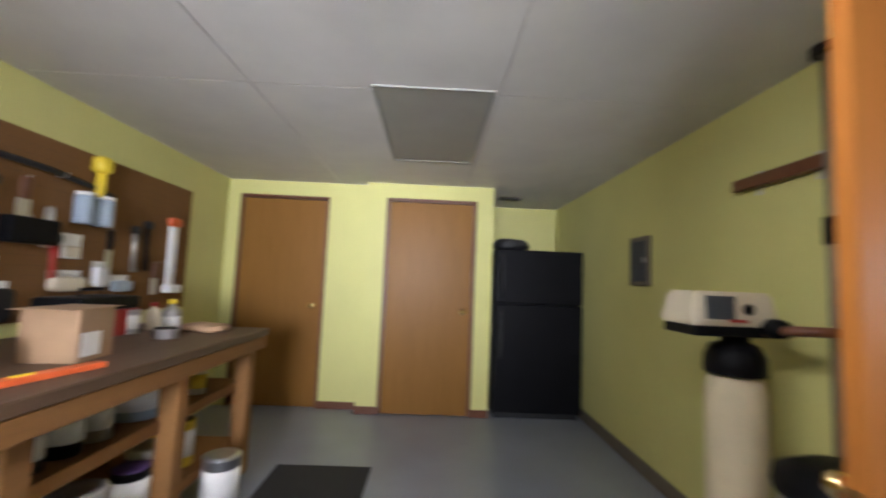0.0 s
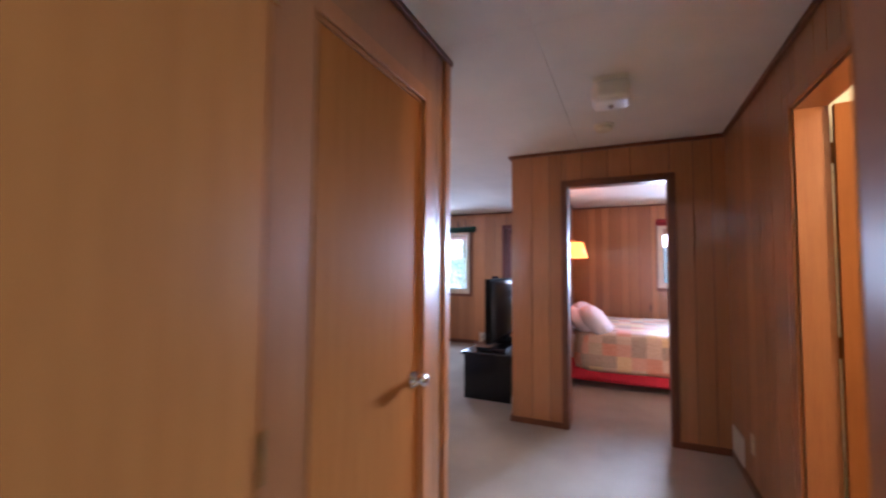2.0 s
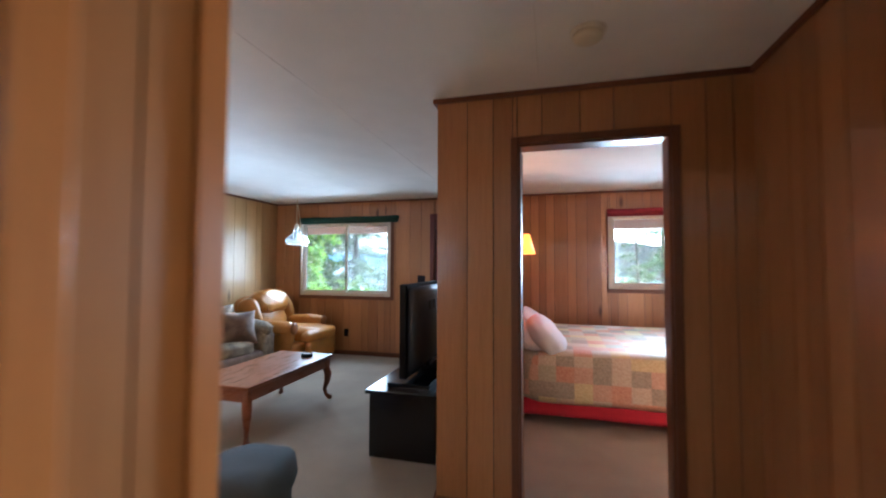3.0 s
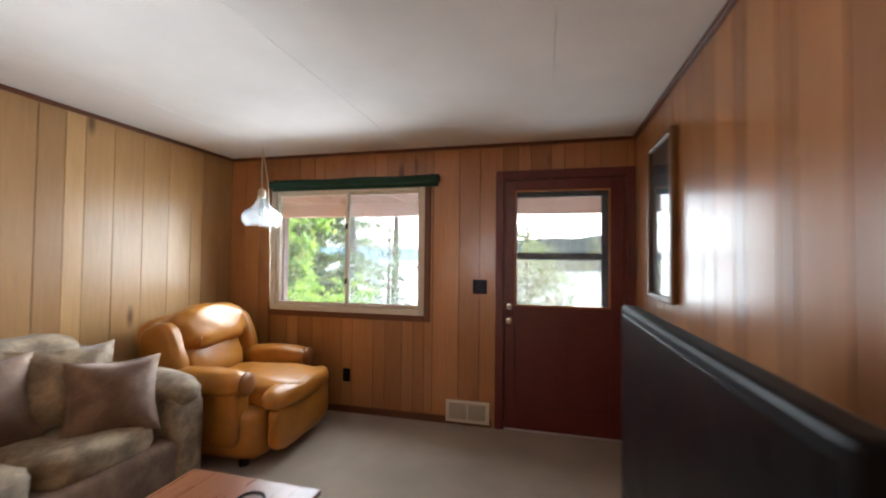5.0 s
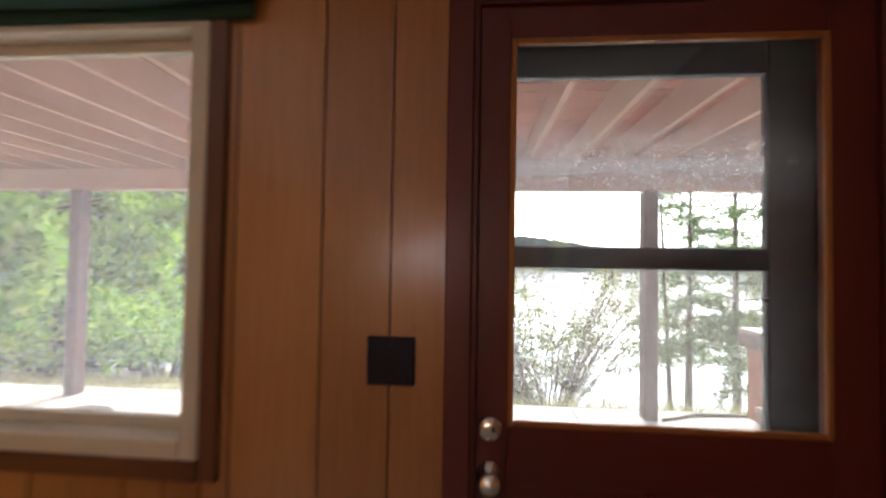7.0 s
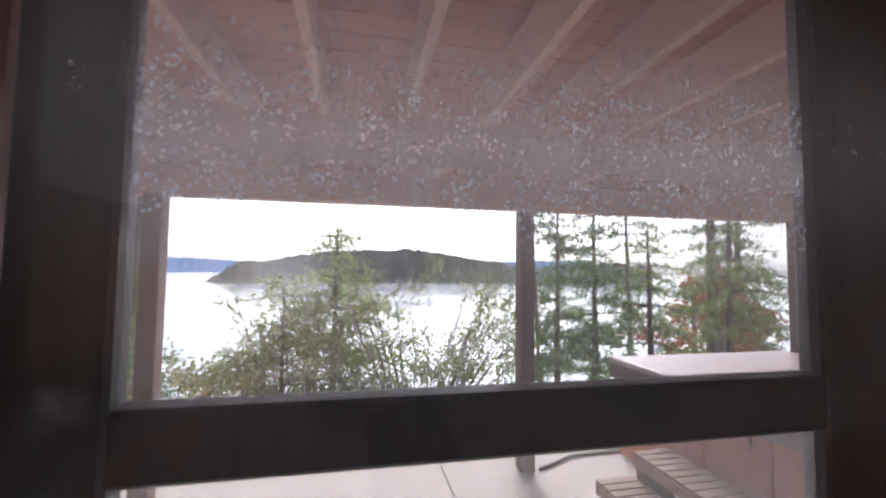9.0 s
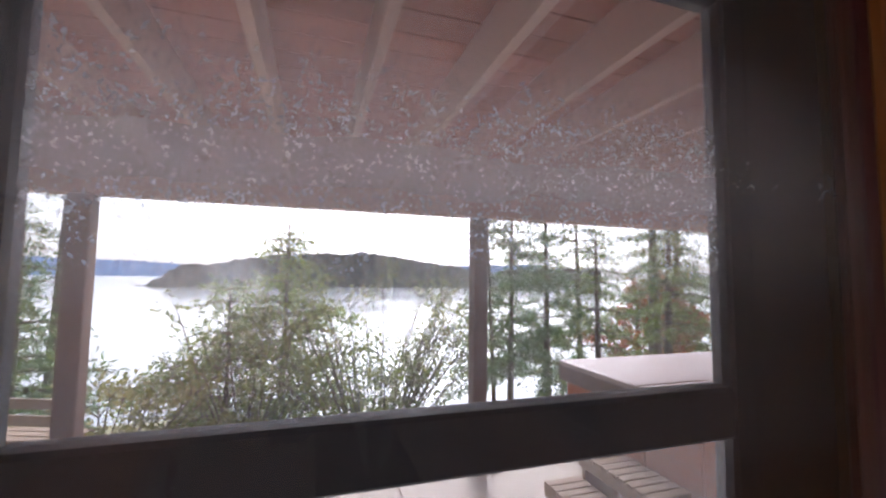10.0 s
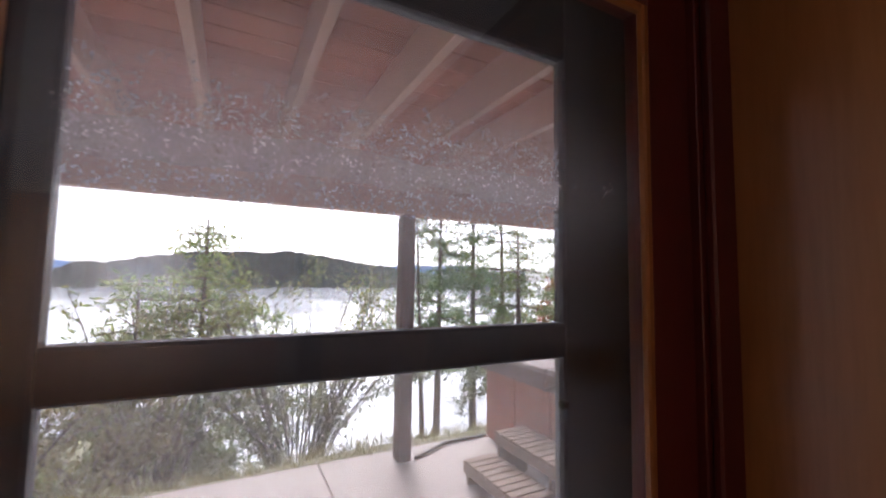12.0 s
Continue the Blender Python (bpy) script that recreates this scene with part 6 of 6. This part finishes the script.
def shrub(x, y, height, spread_r, stems, leaves, seed, label, material, size=0.03, name="shrub"):
    """A many-stemmed bush: arching stems that fork, leaves along their upper parts."""
    rnd = np.random.RandomState(seed)
    bms, centres, sizes = [], [], []
    per = max(1, leaves // (stems * 4))
    for _ in range(stems):
        ang, out = rnd.uniform(0, 6.283), spread_r * math.sqrt(rnd.uniform(0.02, 1))
        top = height * rnd.uniform(0.6, 1.02) * (1 - 0.25 * (out / spread_r) ** 2)
        d = Vector((math.cos(ang), math.sin(ang), 0))
        root = d * min(0.3, out * 0.25)
        main = [root + d * out * s ** 1.5 + Vector((rnd.normal(0, 0.03), rnd.normal(0, 0.03), top * s)) for s in (0, 0.3, 0.6, 0.85, 1.0)]
        bms.append(tube(main, [0.016, 0.013, 0.009, 0.006, 0.003], 5))
        for f in range(3):
            i = rnd.randint(1, 4)
            start = main[i]
            a2 = rnd.uniform(0, 6.283)
            tip = start + Vector((math.cos(a2), math.sin(a2), rnd.uniform(0.3, 1.1))) * top * rnd.uniform(0.12, 0.26)
            bms.append(tube([start, start.lerp(tip, 0.5) + Vector((0, 0, 0.02)), tip], [0.007, 0.005, 0.002], 4))
            for _ in range(per):
                s = rnd.uniform(0.2, 1.05)
                centres.append(tuple(start.lerp(tip, s) + Vector(rnd.normal(0, 1, 3)) * 0.06))
                sizes.append(rnd.uniform(0.6, 1.3) * size)
        for _ in range(per):
            s = rnd.uniform(1.6, 4.0)
            i = min(3, int(s))
            centres.append(tuple(main[i].lerp(main[i + 1], s - i) + Vector(rnd.normal(0, 1, 3)) * 0.07))
            sizes.append(rnd.uniform(0.6, 1.3) * size)
    return plant(name, (x, y, shore(x, y) - 0.05), label, "shrub", merge(*bms), centres, sizes, material, seed, 0.55)


def broadleaf(x, y, height, radius, leaves, seed, label, material, size=0.06):
    """A leafy tree: trunk, forked limbs, drooping sprays of leaves with gaps."""
    rnd = np.random.RandomState(seed)
    bms = [tube([(0, 0, 0), (0.05, 0.02, height * 0.3), (0.0, 0.08, height * 0.6), (0.05, 0.05, height * 0.9)], [height * 0.026, height * 0.02, height * 0.013, 0.02], 10)]
    centres, sizes = [], []
    limbs = 30
    for _ in range(limbs):
        h = rnd.uniform(0.22, 0.88)
        ang = rnd.uniform(0, 6.283)
        reach = radius * rnd.uniform(0.5, 1.0) * (1.1 - 0.5 * abs(h - 0.5))
        p0 = Vector((0.03, 0.05, h * height))
        tip = p0 + Vector((math.cos(ang) * reach, math.sin(ang) * reach, rnd.uniform(-0.05, 0.35) * reach))
        mid = p0.lerp(tip, 0.5) + Vector((0, 0, 0.14 * reach))
        bms.append(tube([p0, mid, tip], [0.03, 0.018, 0.006], 6))
        for _ in range(6):
            q0 = mid.lerp(tip, rnd.uniform(0, 1))
            drop = Vector(rnd.normal(0, 1, 3)) * 0.28 * radius * 0.6
            for _ in range(leaves // (limbs * 6)):
                s = rnd.uniform(0, 1)
                centres.append(tuple(q0 + drop * s + Vector((0, 0, -0.35 * s * s * radius * 0.5)) + Vector(rnd.normal(0, 1, 3)) * 0.12))
                sizes.append(rnd.uniform(0.6, 1.3) * size)
    return plant("leafy_tree", (x, y, shore(x, y) - 0.1), label, "tree", merge(*bms), centres, sizes, material, seed, 0.5)


shrub(14.0, 1.15, 3.5, 1.65, 70, 10500, 3, "many-stemmed willow shrub with small thin leaves", "bush_leaf", 0.030, "willow_shrub")
shrub(13.9, 2.9, 2.95, 1.2, 30, 4200, 4, "sparse many-stemmed shrub on the bank", "bush_leaf", 0.028, "willow_shrub")
shrub(13.3, 4.2, 1.5, 0.9, 18, 1800, 5, "low yellowing shrub on the bank", "grass", 0.035)
shrub(12.7, 3.3, 0.75, 0.7, 20, 1500, 6, "low grassy shrub by the patio", "grass", 0.035)
pine(15.4, 2.55, 4.65, 2.0, 11, 0.10, "young bushy pine between shrubs", thin=2.2, trunk=0.014, material="young_needles")
pine(15.1, 3.35, 3.3, 1.9, 51, 0.12, "young bushy pine between shrubs", thin=2.0, trunk=0.014, material="young_needles")
pine(17.2, -2.75, 8.2, 1.8, 12, 0.28, trunk=0.011, thin=1.8)
pine(18.4, -4.6, 9.5, 2.3, 13, 0.25, trunk=0.012, thin=2.0)
pine(16.6, -2.1, 6.3, 0.9, 18, 0.34, trunk=0.009, thin=0.7)
pine(19.5, -6.6, 10.0, 2.5, 14, 0.26, trunk=0.012, thin=2.0)
pine(19.0, -9.2, 12.0, 2.4, 15, 0.34, "tall pine with a stout trunk", trunk=0.022, thin=1.8)
pine(21.0, -12.2, 12.0, 2.6, 16, 0.25, thin=1.8)
pine(17.0, -7.6, 7.5, 2.2, 17, 0.15, thin=1.5, material="young_needles")
pine(15.6, -4.2, 5.0, 1.5, 27, 0.2, thin=1.2, material="young_needles")
pine(20.0, 7.95, 9.6, 1.9, 19, 0.74, "bare-trunked pine at the water with a tufted top", thin=1.5)
pine(16.2, 6.7, 3.9, 1.5, 20, 0.10, "short bushy pine on the bank", thin=1.2)
pine(19.5, 9.6, 10.5, 2.6, 21, 0.06, thin=2.2)
pine(17.9, 8.6, 7.5, 2.2, 28, 0.06, thin=2.0)
pine(20.5, 12.4, 12.5, 3.0, 22, 0.06, thin=2.2)
pine(18.5, 15.0, 12.0, 2.8, 23, 0.12, thin=1.3)
pine(24.0, 18.0, 14.0, 3.0, 24, 0.12, thin=1.2)
broadleaf(13.8, 10.2, 6.2, 2.8, 30000, 31, "bright green leafy tree with drooping sprays", "bright_leaf", 0.115)
broadleaf(15.2, 13.6, 7.2, 3.2, 24000, 32, "bright green leafy tree by the patio", "bright_leaf", 0.13)
broadleaf(17.4, 11.6, 5.2, 2.6, 15000, 41, "dark green leafy tree on the wooded bank", "needles", 0.15)
broadleaf(18.6, 14.6, 5.6, 2.8, 15000, 42, "dark green leafy tree on the wooded bank", "needles", 0.16)
broadleaf(17.2, 17.2, 5.4, 2.8, 12000, 43, "bright green leafy tree on the wooded bank", "bright_leaf", 0.16)
broadleaf(21.0, -10.4, 7.2, 2.4, 9000, 33, "rust-brown autumn tree on the far bank", "rust_leaf", 0.11)
shrub(13.2, 7.4, 1.7, 1.2, 26, 4200, 34, "rounded yellow-green shrub by the patio", "bright_leaf", 0.05)
shrub(12.6, 9.0, 1.1, 1.0, 22, 2600, 35, "low green shrub by the patio", "bright_leaf", 0.05)


def grass_blades():
    """Tufts along the patio's outer edge and over the bank."""
    rnd = np.random.RandomState(5)
    v, f = [], []
    for _ in range(5000):
        x, y = 11.32 + abs(rnd.normal(0, 0.9)), rnd.uniform(-3.5, 9.0)
        z = shore(x, y) - 0.02
        h = rnd.uniform(0.05, 0.17)
        a = rnd.uniform(0, 6.283)
        dx, dy = 0.006 * math.cos(a), 0.006 * math.sin(a)
        bx, by = rnd.normal(0, 0.07, 2)
        i = len(v)
        v += [(x - dx, y - dy, z), (x + dx, y + dy, z), (x + bx, y + by, z + h)]
        f.append((i, i + 1, i + 2))
    me = bpy.data.meshes.new("grass")
    me.from_pydata(v, [], f)
    me.materials.append(M["grass"])
    return new("grass", me)


tagged(grass_blades(), "dry yellow-green grass tufts along the patio edge", "grass", kind="stuff")
